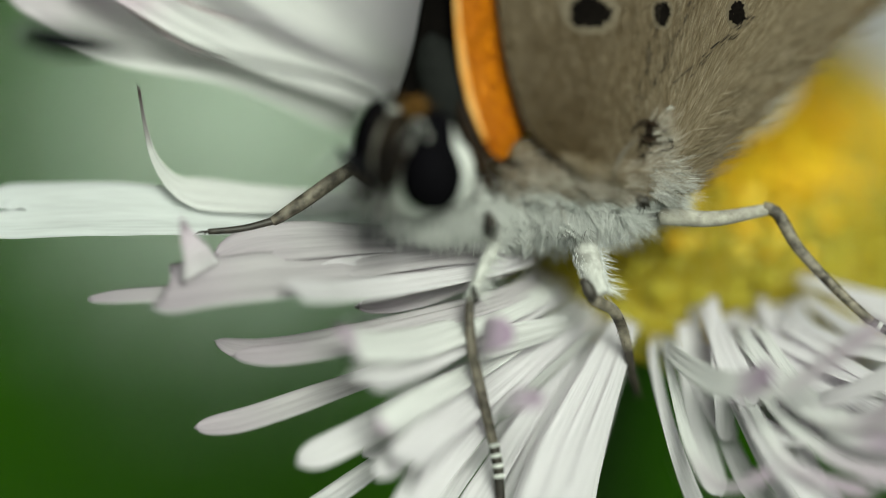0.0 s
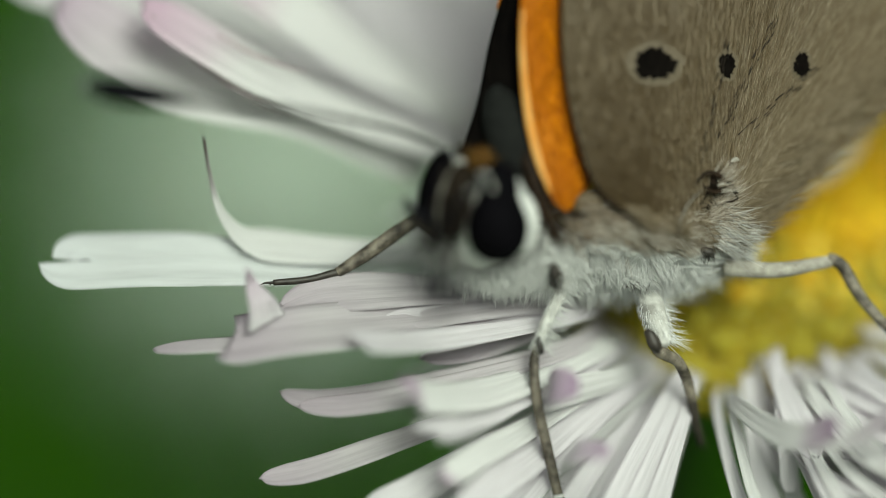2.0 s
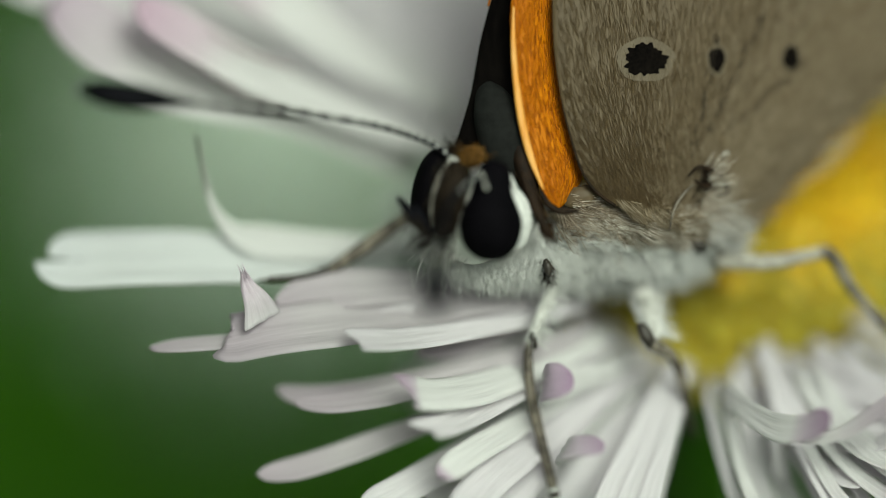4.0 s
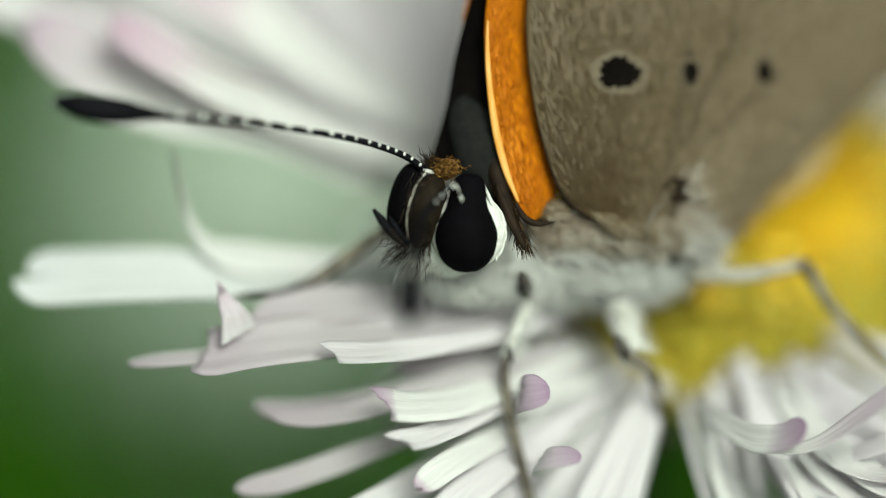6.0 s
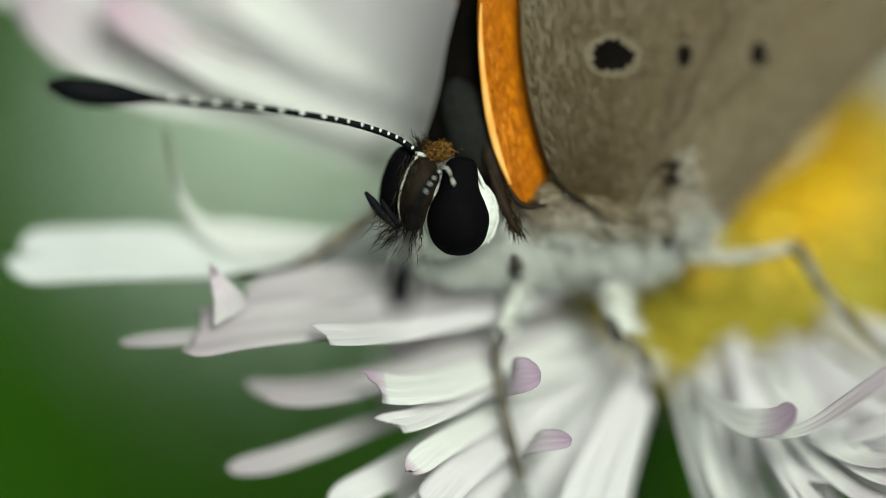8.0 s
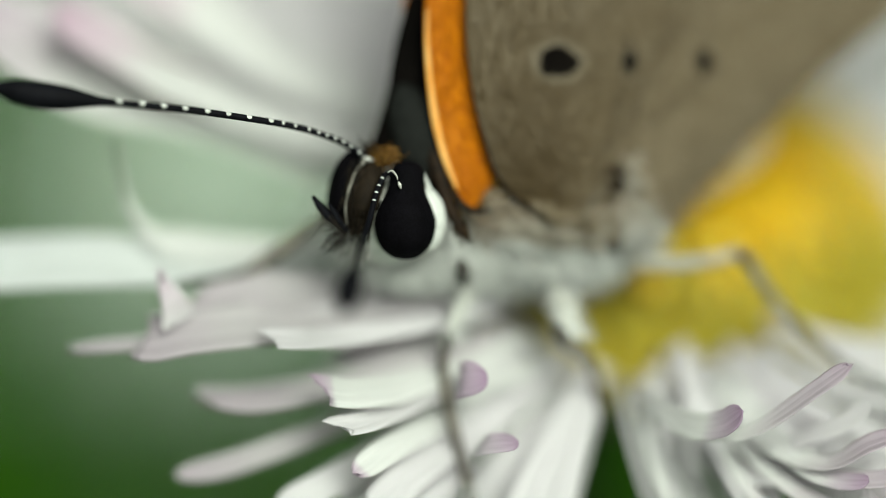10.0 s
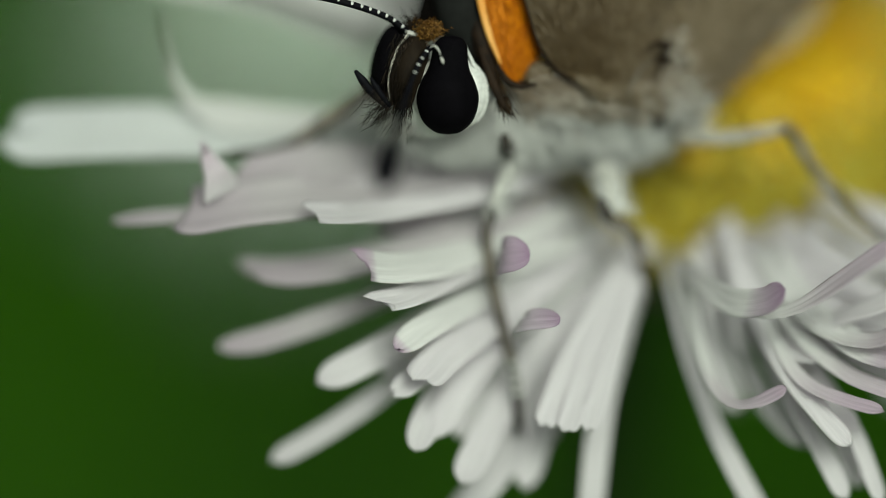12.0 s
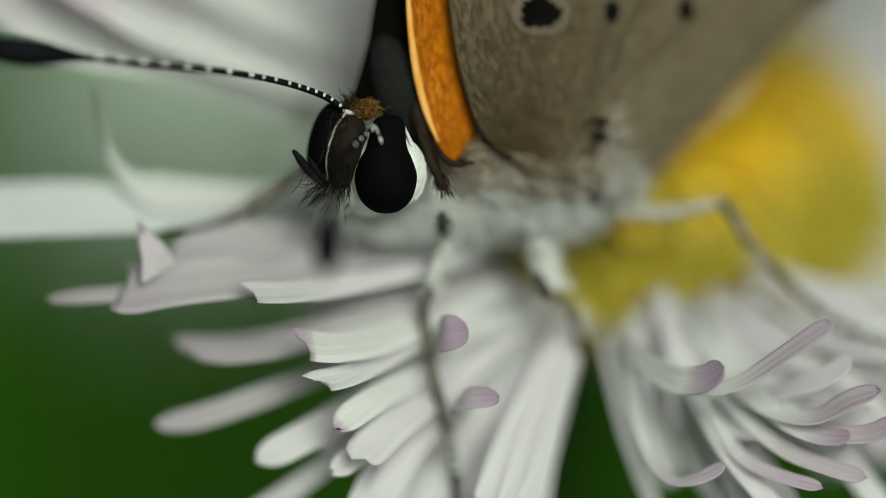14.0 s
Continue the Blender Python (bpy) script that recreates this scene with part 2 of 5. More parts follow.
def tube(points, radii, count=14, sides=10, flat=1.0):
    """A closed tapering tube along a smooth line; radii are spread evenly along it."""
    line, at = spline(points, count)
    r = np.interp(np.linspace(0, 1, count), np.linspace(0, 1, len(radii)), radii)
    tang = np.gradient(line, axis=0)
    tang /= np.linalg.norm(tang, axis=1)[:, None]
    verts, faces = [], []
    for p, t, q in zip(line, tang, r):
        a = np.cross(t, (0.13, 0.2, 0.97))
        a /= np.linalg.norm(a)
        b = np.cross(t, a)
        for k in range(sides):
            w = 2 * math.pi * k / sides
            verts.append(p + q * (math.cos(w) * a + flat * math.sin(w) * b))
    for i in range(count - 1):
        for k in range(sides):
            m = (k + 1) % sides
            faces.append((i * sides + k, i * sides + m, (i + 1) * sides + m, (i + 1) * sides + k))
    verts += [line[0] - tang[0] * r[0] * 0.5, line[-1] + tang[-1] * r[-1] * 0.5]
    n, last = count * sides, (count - 1) * sides
    for k in range(sides):
        m = (k + 1) % sides
        faces.append((n, m, k))
        faces.append((n + 1, last + k, last + m))
    return verts, faces


def ellipsoid(centre, radii, turn=(0, 0, 0), rings=18, sides=26, lumps=0.0):
    m = Euler([radians(a) for a in turn]).to_matrix()
    verts, faces = [], []
    for i in range(1, rings):
        for k in range(sides):
            v, w = math.pi * i / rings, 2 * math.pi * k / sides
            d = Vector((math.sin(v) * math.cos(w), math.cos(v), math.sin(v) * math.sin(w)))
            g = 1 + lumps * noise.noise(d * 3.1 + Vector(centre))
            verts.append(Vector(centre) + m @ Vector((d.x * radii[0] * g, d.y * radii[1] * g, d.z * radii[2] * g)))
    for s in (1, -1):
        verts.append(Vector(centre) + m @ Vector((0, s * radii[1], 0)))
    for i in range(rings - 2):
        for k in range(sides):
            q = (k + 1) % sides
            faces.append((i * sides + k, i * sides + q, (i + 1) * sides + q, (i + 1) * sides + k))
    n, last = (rings - 1) * sides, (rings - 2) * sides
    for k in range(sides):
        q = (k + 1) % sides
        faces.append((n, q, k))
        faces.append((n + 1, last + k, last + q))
    return verts, faces


def lathe(centre, profile, depth, sides=36):
    """A rounded form about the y axis; profile: height, half width and sideways shift, foot to top."""
    verts, faces = [], []
    rows = np.array(profile)
    rows = spline(rows, 4 * len(rows))[0]
    for y, w, x in rows[1:-1]:
        for k in range(sides):
            a = 2 * math.pi * k / sides
            verts.append((centre[0] + x + w * math.cos(a), centre[1] + y, centre[2] + depth * w * math.sin(a)))
    for y, w, x in (rows[0], rows[-1]):
        verts.append((centre[0] + x, centre[1] + y, centre[2]))
    n = len(rows) - 2
    for i in range(n - 1):
        for k in range(sides):
            q = (k + 1) % sides
            faces.append((i * sides + k, (i + 1) * sides + k, (i + 1) * sides + q, i * sides + q))
    for k in range(sides):
        q = (k + 1) % sides
        faces.append((n * sides, k, q))
        faces.append((n * sides + 1, (n - 1) * sides + q, (n - 1) * sides + k))
    return verts, faces


def hairs(strands):
    """Tapered three-sided hairs. A strand: root, tip, width at the root, sag."""
    verts, faces = [], []
    for root, tip, width, sag in strands:
        root, tip = Vector(root), Vector(tip)
        d = tip - root
        a = d.cross(Vector((0.3, 0.5, 0.8))).normalized() * width / 2
        b = d.cross(a).normalized() * width / 2
        mid = root + d * 0.55 - UP * sag
        n = len(verts)
        for c, k in ((root, 1.0), (mid, 0.75)):
            verts += [c + a * k, c - a * k * 0.5 + b * k * 0.87, c - a * k * 0.5 - b * k * 0.87]
        verts.append(tip)
        for k in range(3):
            q = (k + 1) % 3
            faces.append((n + k, n + q, n + 3 + q, n + 3 + k))
            faces.append((n + 3 + k, n + 3 + q, n + 6))
    return verts, faces


class Sheet:
    """A thin domed membrane between two edge lines."""

    def __init__(self, left, right, bulge, rows=60, cols=26, wave=0.0):
        a, b = spline(left, rows)[0], spline(right, rows)[0]
        self.grid = np.zeros((rows, cols, 3))
        for j in range(cols):
            s = j / (cols - 1)
            self.grid[:, j] = a * (1 - s) + b * s
            self.grid[:, j, 2] += bulge * 4 * s * (1 - s) + wave * math.sin(s * 21) * np.linspace(0.2, 1, rows)

    def near(self, x, y):
        """The place of the sheet at x, y."""
        d = (self.grid[..., 0] - x) ** 2 + (self.grid[..., 1] - y) ** 2
        near = np.argsort(d.ravel())[:4]
        w = 1 / (d.ravel()[near] + 1e-6)
        return float((self.grid[..., 2].ravel()[near] * w).sum() / w.sum())

    def mesh(self, thick=0.04):
        rows, cols, _ = self.grid.shape
        back = self.grid - np.array([0, 0, thick])
        verts = [tuple(v) for v in self.grid.reshape(-1, 3)] + [tuple(v) for v in back.reshape(-1, 3)]
        n, faces = rows * cols, []
        for i in range(rows - 1):
            for j in range(cols - 1):
                q = (i * cols + j, i * cols + j + 1, (i + 1) * cols + j + 1, (i + 1) * cols + j)
                faces += [q, tuple(n + k for k in q[::-1])]
        rim = [j for j in range(cols)] + [i * cols + cols - 1 for i in range(1, rows)]
        rim += [(rows - 1) * cols + j for j in range(cols - 2, -1, -1)] + [i * cols for i in range(rows - 2, 0, -1)]
        for a, b in zip(rim, rim[1:] + rim[:1]):
            faces.append((a, n + a, n + b, b))
        return verts, faces


def thing(name, label, category, base):
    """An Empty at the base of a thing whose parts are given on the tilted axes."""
    ob = new(name)
    ob.empty_display_size = 0.002
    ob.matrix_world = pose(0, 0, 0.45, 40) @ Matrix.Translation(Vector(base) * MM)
    return tagged(ob, label, category)


# ---- the meadow ----
def meadow():
    n, size = 40, 400.0
    verts, faces = [], []
    for i in range(n + 1):
        for j in range(n + 1):
            x, y = ((2 * i / n - 1), (2 * j / n - 1))
            x, y = x * abs(x) ** 2 * size, y * abs(y) ** 2 * size
            verts.append((x, y, 0.03 * noise.noise((x * 0.8, y * 0.8, 0)) - 0.02))
    for i in range(n):
        for j in range(n):
            faces.append((i * (n + 1) + j, (i + 1) * (n + 1) + j, (i + 1) * (n + 1) + j + 1, i * (n + 1) + j + 1))
    me = bpy.data.meshes.new("ground")
    me.from_pydata(verts, [], faces)
    me.materials.append(MEADOW)
    tagged(new("ground", me), "dark green meadow floor far below the flower", "ground", kind="structure")
    rng = random.Random(4)
    verts, faces = [], []
    for i in range(11000):
        wide = 0.5 if i % 3 else 1.4
        x, y = rng.gauss(0, wide), 0.35 + rng.gauss(0, wide)
        if math.hypot(x, y) < 0.03:
            continue
        h, w, a = rng.uniform(0.08, 0.24), rng.uniform(0.003, 0.007), rng.uniform(0, 6.28)
        lean = Vector((math.cos(a * 3), math.sin(a * 3), 0)) * rng.uniform(0.01, 0.08)
        side = Vector((math.cos(a), math.sin(a), 0)) * w / 2
        base, n = Vector((x, y, -0.03)), len(verts)
        for s, k in ((0, 1), (0.4, 0.9), (0.75, 0.6)):
            c = base + Vector((0, 0, h * s)) + lean * s * s
            verts += [c - side * k, c + side * k]
        verts.append(base + Vector((0, 0, h)) + lean)
        faces += [(n, n + 1, n + 3, n + 2), (n + 2, n + 3, n + 5, n + 4), (n + 4, n + 5, n + 6)]
    me = bpy.data.meshes.new("grass")
    me.from_pydata(verts, [], faces)
    me.materials.append(GRASS)
    tagged(new("grass", me), "deep green meadow grass out of focus", "grass", kind="stuff")


meadow()


# ---- the flower ----
CENTRE = Vector((3.950, 0.450, -4.650))
NORMAL = Vector((0.16, 0.64, 0.75)).normalized()
EAST = Vector((0.97, 0.0, -0.24))
EAST = (EAST - NORMAL * EAST.dot(NORMAL)).normalized()
NORTH = NORMAL.cross(EAST)
DISC_R, DISC_H = 3.10, 1.15

flower = thing("fleabane_flower", "white fleabane flower with lilac-tipped rays and yellow disc", "flower", (0, 0, 0))


def rim_point(p):
    """Where a ray that passes p is rooted on the disc's rim."""
    rel = Vector(p) - CENTRE
    w = math.degrees(math.atan2(rel.dot(NORTH), rel.dot(EAST))) % 360
    w = math.radians(197 + (w - 211) * 1.7 if w < 231 else w)
    return tuple(CENTRE + (EAST * math.cos(w) + NORTH * math.sin(w)) * (DISC_R * 0.99) + NORMAL * 0.1)


def ray_floret(parent, kind, width, points, rooted=False):
    """One strap-shaped petal from tip to root: cupped, ridged, toothed at the tip."""
    rng = random.Random(round(points[0][0] * 131 + points[0][1] * 17))
    rows, cols = 24, 11
    if rooted:
        points = points + [rim_point(points[-1])]
    line, run = spline(points, rows)
    run_even = np.linspace(0, 1, rows) ** 1.6 * run[-1]
    line = np.stack([np.interp(run_even, run, line[:, k]) for k in range(3)], 1)
    tang = np.gradient(line, axis=0)
    tang /= np.linalg.norm(tang, axis=1)[:, None]
    teeth = [rng.uniform(-0.1, 0.16) * width * (0.4 + 0.6 * (j % 2)) for j in range(cols)]
    if kind == "mauve":
        teeth = [0.0] * cols
    if kind == "split":
        teeth = [(0.06 if j > 5 else -0.14) * width - 0.66 * width * max(0, 1 - abs(j - 3.8) / 1.9) for j in range(cols)]
    if kind == "cut":
        teeth = [0.55 * width * (j / (cols - 1) - 0.5) + rng.uniform(-0.03, 0.03) for j in range(cols)]
    if kind in ("slant", "blush"):
        teeth = [0.85 * width * (0.5 - j / (cols - 1)) + rng.uniform(-0.03, 0.03) for j in range(cols)]
    if kind == "jag":
        lean = rng.uniform(-0.18, 0.18)
        teeth = [(0.16 * abs(math.sin(4.71 * j / (cols - 1))) + lean * (2 * j / (cols - 1) - 1)) * width + rng.uniform(-0.02, 0.02) for j in range(cols)]
    cup, twist = rng.uniform(-0.03, 0.08), rng.uniform(-0.3, 0.3)
    ripple = rng.uniform(0, 6)
    verts, uvs, faces = [], [], []
    for i, (p, t, s) in enumerate(zip(line, tang, run_even)):
        t = Vector(t)
        side = t.cross(NORMAL).normalized()
        if kind == "mauve" and i:  # carry the width round the curl
            side = (before - t * before.dot(t)).normalized()
        before = side
        up = side.cross(t)
        a = twist * (1 - s / run[-1])
        side, up = side * math.cos(a) + up * math.sin(a), up * math.cos(a) - side * math.sin(a)
        rnd = {"curl": 3.0, "notch": 1.15, "jag": 0.3, "cut": 0.18, "slant": 0.2, "split": 0.5, "blush": 0.2, "mauve": 0.55, "shaded_lilac": 1.7}.get(kind, 0.8) * width
        k = min(s / rnd, 1)
        w = width * (0.66 if kind in ("jag", "cut", "slant", "blush") else 0.12) + width * (0.34 if kind in ("jag", "cut", "slant", "blush") else 0.88) * math.sqrt(1 - (1 - k) ** 2)
        if kind in ("curl", "notch"):
            w = width * (0.07 + 0.93 * k ** (3.0 if kind == "curl" else 1.1))
        f = s / run[-1]
        if kind != "notch":
            w *= 1 - (0.72 * max(0, (f - 0.25) / 0.75) ** 0.8 if rooted else 0.55 * max(0, (f - 0.35) / 0.65))
        for layer in (0, 1):
            for j in range(cols):
                c = 2 * j / (cols - 1) - 1
                d = cup * width * c * c + 0.022 * width * math.cos(c * 9.4) + 0.03 * width * math.sin(i * 0.45 + ripple)
                thick = 0.016 * (1 - c * c) + 0.005
                v = Vector(p) + side * (w / 2 * c) + up * (d - layer * thick)
                reach = 8 if kind == "split" else 2
                if i < reach:
                    v -= t * teeth[j] * (1 - i / reach)
                verts.append(v)
                uvs.append((c * 0.5 * width, s))
    n = 2 * cols
    for i in range(rows - 1):
        loop = list(range(cols)) + list(range(2 * cols - 1, cols - 1, -1))
        for a, b in zip(loop, loop[1:] + loop[:1]):
            faces.append((i * n + a, i * n + b, (i + 1) * n + b, (i + 1) * n + a))
    for j in range(cols - 1):
        faces.append((j + 1, j, cols + j, cols + j + 1))
        e = (rows - 1) * n
        faces.append((e + j, e + j + 1, e + cols + j + 1, e + cols + j))
    label = {"lilac": "pale petal with a lilac tip", "mauve": "white petal with a mauve tip curled up", "rose": "broad petal with a rose tip"}.get(kind, "")
    return part("petal", verts, faces, PETAL[kind], parent, label, uvs)


def flower_base():
    verts, faces = [], []
    rings, sides = 14, 40
    for i in range(rings + 1):
        r = DISC_R * 1.02 * i / rings
        for k in range(sides):
            w = 2 * math.pi * k / sides
            verts.append(CENTRE + EAST * (r * math.cos(w)) + NORTH * (r * math.sin(w)) + NORMAL * (DISC_H * (1 - (i / rings) ** 2)))
    for i in range(rings):
        for k in range(sides):
            q = (k + 1) % sides
            faces.append((i * sides + k, (i + 1) * sides + k, (i + 1) * sides + q, i * sides + q))
    disc = part("disc", verts, faces, DISC_BASE, flower, "domed yellow flower disc")
    # disc florets: five-lobed tubes and closed buds in a spiral
    kinds = []
    for lobes, mat in ((0, FLORET_YELLOW), (5, FLORET_YELLOW), (5, FLORET_GREEN), (5, FLORET_BRIGHT)):
        v, f = [], []
        sides = 10
        profile = ((0.10, 0.0), (0.13, 0.16), (0.15, 0.26), (0.09, 0.34)) if not lobes else ((0.07, 0.0), (0.10, 0.2), (0.15, 0.32), (0.10, 0.30))
        for r, h in profile:
            for k in range(sides):
                g = 1 + (0.25 * (k % 2) if lobes and h > 0.25 else 0)
                w = 2 * math.pi * k / sides
                v.append((r * g * math.cos(w), r * g * math.sin(w), h + (0.05 * (k % 2) if lobes and h > 0.3 else 0)))
        for i in range(len(profile) - 1):
            for k in range(sides):
                q = (k + 1) % sides
                f.append((i * sides + k, i * sides + q, (i + 1) * sides + q, (i + 1) * sides + k))
        v.append((0, 0, 0.36 if not lobes else 0.24))
        for k in range(sides):
            f.append((3 * sides + k, 3 * sides + (k + 1) % sides, len(v) - 1))
        me = bpy.data.meshes.new("disc_floret")
        me.from_pydata([tuple(c * MM for c in x) for x in v], [], f)
        me.polygons.foreach_set("use_smooth", [True] * len(f))
        me.materials.append(mat)
        kinds.append(me)
    rng = random.Random(9)
    total, spots = 900, []
    for i in range(total):
        r = DISC_R * math.sqrt((i + 0.5) / total)
        w = i * 2.39996
        out = EAST * math.cos(w) + NORTH * math.sin(w)
        place = CENTRE + out * r + NORMAL * (DISC_H * (1 - (r / DISC_R) ** 2) - 0.05)
        axis = (NORMAL + out * 0.75 * (r / DISC_R) ** 1.5).normalized()
        mesh = kinds[0 if r < 1.1 else (2 if r > 1.85 + rng.uniform(-0.55, 0.45) else rng.choice((0, 1, 1, 3)))]
        k = rng.uniform(0.38, 0.8)
        place += (EAST * rng.gauss(0, 0.05) + NORTH * rng.gauss(0, 0.05)) + NORMAL * rng.gauss(0, 0.04)
        m = Matrix.Translation(place * MM) @ axis.to_track_quat("Z", "Y").to_matrix().to_4x4() @ Matrix.Diagonal((k, k, k * rng.uniform(0.8, 1.6), 1))
        spots.append((place.y, mesh, m))
    spots.sort(key=lambda s: s[0])
    for _, mesh, m in spots[:300]:
        ob = new("disc_floret", mesh)
        ob.parent = disc
        ob.matrix_basis = m
    v, f = [], []
    for _, mesh, m in spots[300:]:
        n = len(v)
        v += [(m @ c.co) / MM for c in mesh.vertices]
        f += [tuple(n + q for q in p.vertices) for p in mesh.polygons]
    tagged(part("floret_field", v, f, FLORET_YELLOW, disc), kind="stuff")
    fuzz = []
    for _ in range(6000):
        r, w = DISC_R * math.sqrt(rng.uniform(0.25, 1.08)), rng.uniform(0, 6.283)
        out = EAST * math.cos(w) + NORTH * math.sin(w)
        p = CENTRE + out * r + NORMAL * (DISC_H * max(0, 1 - (r / DISC_R) ** 2) + 0.12)
        fuzz.append((p, p + (NORMAL + out * 0.5 + Vector([rng.gauss(0, 0.45) for _ in range(3)])).normalized() * rng.uniform(0.1, 0.36), 0.03, 0))
    for _ in range(2200):  # it spills over the roots of the rays
        r, w = DISC_R * rng.uniform(1.0, 1.2), rng.uniform(3.0, 5.9)
        out = EAST * math.cos(w) + NORTH * math.sin(w)
        p = CENTRE + out * r + NORMAL * 0.12
        fuzz.append((p, p + (NORMAL + out * 0.8 + Vector([rng.gauss(0, 0.45) for _ in range(3)])).normalized() * rng.uniform(0.1, 0.34), 0.022, 0))
    tagged(part("floret_fuzz", *hairs(fuzz), FLORET_FUZZ, disc, "fine yellow-green fuzz between the florets"), kind="stuff")
    # the green cup of bracts and the stem
    foot = CENTRE - NORMAL * 1.6
    v, f = tube([CENTRE - NORMAL * 0.1, CENTRE - NORMAL * 0.7, foot], [2.6, 2.3, 0.7], 10, 28)
    part("receptacle", v, f, STEM_GREEN, flower, "green cup under the disc")
    for i in range(34):
        w = 2 * math.pi * i / 34
        out = EAST * math.cos(w) + NORTH * math.sin(w)
        v, f = tube([foot + out * 0.8, CENTRE + out * 2.3 - NORMAL * 0.9, CENTRE + out * 2.85 - NORMAL * 0.15], [0.12, 0.22, 0.03], 8, 6, 0.4)
        part("bract", v, f, STEM_GREEN, flower)
    down = -UP
    v, f = tube([foot + NORMAL * 0.4, foot + down * 2.5 + Vector((-0.75, 0, 0)), foot + down * 12 + Vector((-1.7, 0, 0)), foot + down * 160 + Vector((-9, 0, 0)), Vector((-14, -0.643 * 455, -0.766 * 455))], [0.85, 0.95, 1.2, 1.6], 60, 12)
    part("stem", v, f, STEM_GREEN, flower, "dark green hairy stem")


flower_base()
ray_floret(flower, "split", 0.88, [(-5.86, -0.12, -1.50), (-5.00, -0.10, -1.50), (-3.87, -0.10, -1.45), (-2.60, -0.13, -1.60), (-0.52, -0.11, -2.10)])
ray_floret(flower, "curl", 0.60, [(-3.75, 1.52, -1.30), (-3.66, 1.00, -1.32), (-3.54, 0.56, -1.40), (-3.22, 0.20, -1.55), (-2.60, 0.10, -1.66), (-1.40, 0.06, -1.80), (-0.52, 0.06, -2.30)])
ray_floret(flower, "notch", 1.15, [(-3.15, -0.25, -0.50), (-3.02, -0.54, -0.50), (-2.86, -0.90, -0.56)])
ray_floret(flower, "shaded_lilac", 0.62, [(-2.00, -0.83, -1.00), (-1.08, -0.73, -1.10), (0.12, -0.62, -1.25), (1.25, -0.52, -1.80)], True)
ray_floret(flower, "white", 0.62, [(-1.38, -0.91, -0.95), (-0.48, -0.80, -1.10), (0.42, -0.71, -1.30), (1.33, -0.56, -1.80)], True)
ray_floret(flower, "shaded_lilac", 0.43, [(-3.20, -0.89, -0.85), (-2.78, -0.89, -0.88), (-2.34, -0.86, -0.95), (-1.38, -0.82, -1.25), (0.50, -0.60, -1.80)])
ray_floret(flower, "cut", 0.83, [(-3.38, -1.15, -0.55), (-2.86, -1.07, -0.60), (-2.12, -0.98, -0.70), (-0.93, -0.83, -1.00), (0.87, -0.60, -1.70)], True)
ray_floret(flower, "shaded_lilac", 0.31, [(-4.37, -1.25, -0.90), (-3.69, -1.19, -0.80), (-2.50, -1.10, -0.85), (-1.23, -1.00, -0.90), (0.87, -0.71, -1.70)], True)
ray_floret(flower, "shaded_lilac", 0.58, [(-2.71, -0.70, -1.00), (-2.19, -0.52, -1.00), (-1.07, -0.46, -1.15), (0.57, -0.44, -1.70)])
ray_floret(flower, "shaded_lilac", 0.42, [(-0.85, -1.33, -1.30), (-0.10, -1.18, -1.40), (0.60, -0.95, -1.60), (1.30, -0.68, -1.90)], True)
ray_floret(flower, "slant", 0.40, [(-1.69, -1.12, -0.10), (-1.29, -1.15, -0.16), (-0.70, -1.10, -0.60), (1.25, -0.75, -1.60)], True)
ray_floret(flower, "shaded_lilac", 0.34, [(-2.70, -1.80, -1.30), (-2.21, -1.90, -1.20), (-1.08, -1.73, -1.10), (1.10, -1.12, -1.50)], True)
ray_floret(flower, "shaded_lilac", 0.37, [(-2.46, -1.98, -0.90), (-1.82, -1.95, -0.80), (-0.93, -1.79, -0.80), (1.17, -1.20, -1.40)], True)
ray_floret(flower, "blush", 0.59, [(-0.99, -1.78, 0.05), (-0.62, -1.85, -0.10), (0.12, -1.72, -0.70), (1.48, -1.20, -1.60)], True)
ray_floret(flower, "slant", 0.43, [(-0.80, -2.30, 0.20), (-0.44, -2.23, 0.00), (0.12, -2.01, -0.70), (1.63, -1.27, -1.70)], True)
ray_floret(flower, "shaded_lilac", 0.35, [(-2.96, -2.94, -1.00), (-2.28, -2.81, -1.00), (-1.30, -2.48, -1.10), (-0.18, -2.06, -1.30), (1.48, -1.35, -1.90)], True)
ray_floret(flower, "white", 0.45, [(-1.61, -3.37, -0.50), (-1.07, -3.11, -0.60), (-0.10, -2.58, -1.10), (1.63, -1.58, -1.80)], True)
ray_floret(flower, "jag", 0.56, [(-0.24, -3.29, 0.05), (0.13, -2.94, -0.40), (0.79, -2.45, -1.10), (1.89, -1.54, -1.80)], True)
ray_floret(flower, "white", 0.40, [(-0.09, -4.08, -0.40), (0.25, -3.46, -0.70), (0.91, -2.69, -1.20), (1.97, -1.62, -1.80)], True)
ray_floret(flower, "edge", 0.40, [(-0.58, -2.92, 0.10), (-0.18, -2.64, -0.20), (0.57, -2.22, -1.00), (1.70, -1.50, -1.70)], True)
ray_floret(flower, "white", 0.34, [(-0.62, -3.52, -0.10), (-0.29, -3.28, -0.40), (0.42, -2.69, -1.10), (1.71, -1.65, -1.80)], True)
ray_floret(flower, "white", 0.35, [(-2.23, -4.45, -0.90), (-1.38, -3.96, -1.00), (-0.70, -3.50, -1.10), (0.57, -2.62, -1.40), (1.71, -1.81, -1.90)], True)
ray_floret(flower, "white", 0.40, [(-0.33, -4.27, -0.20), (-0.15, -3.79, -0.50), (0.27, -3.21, -1.10), (1.63, -1.88, -1.80)], True)
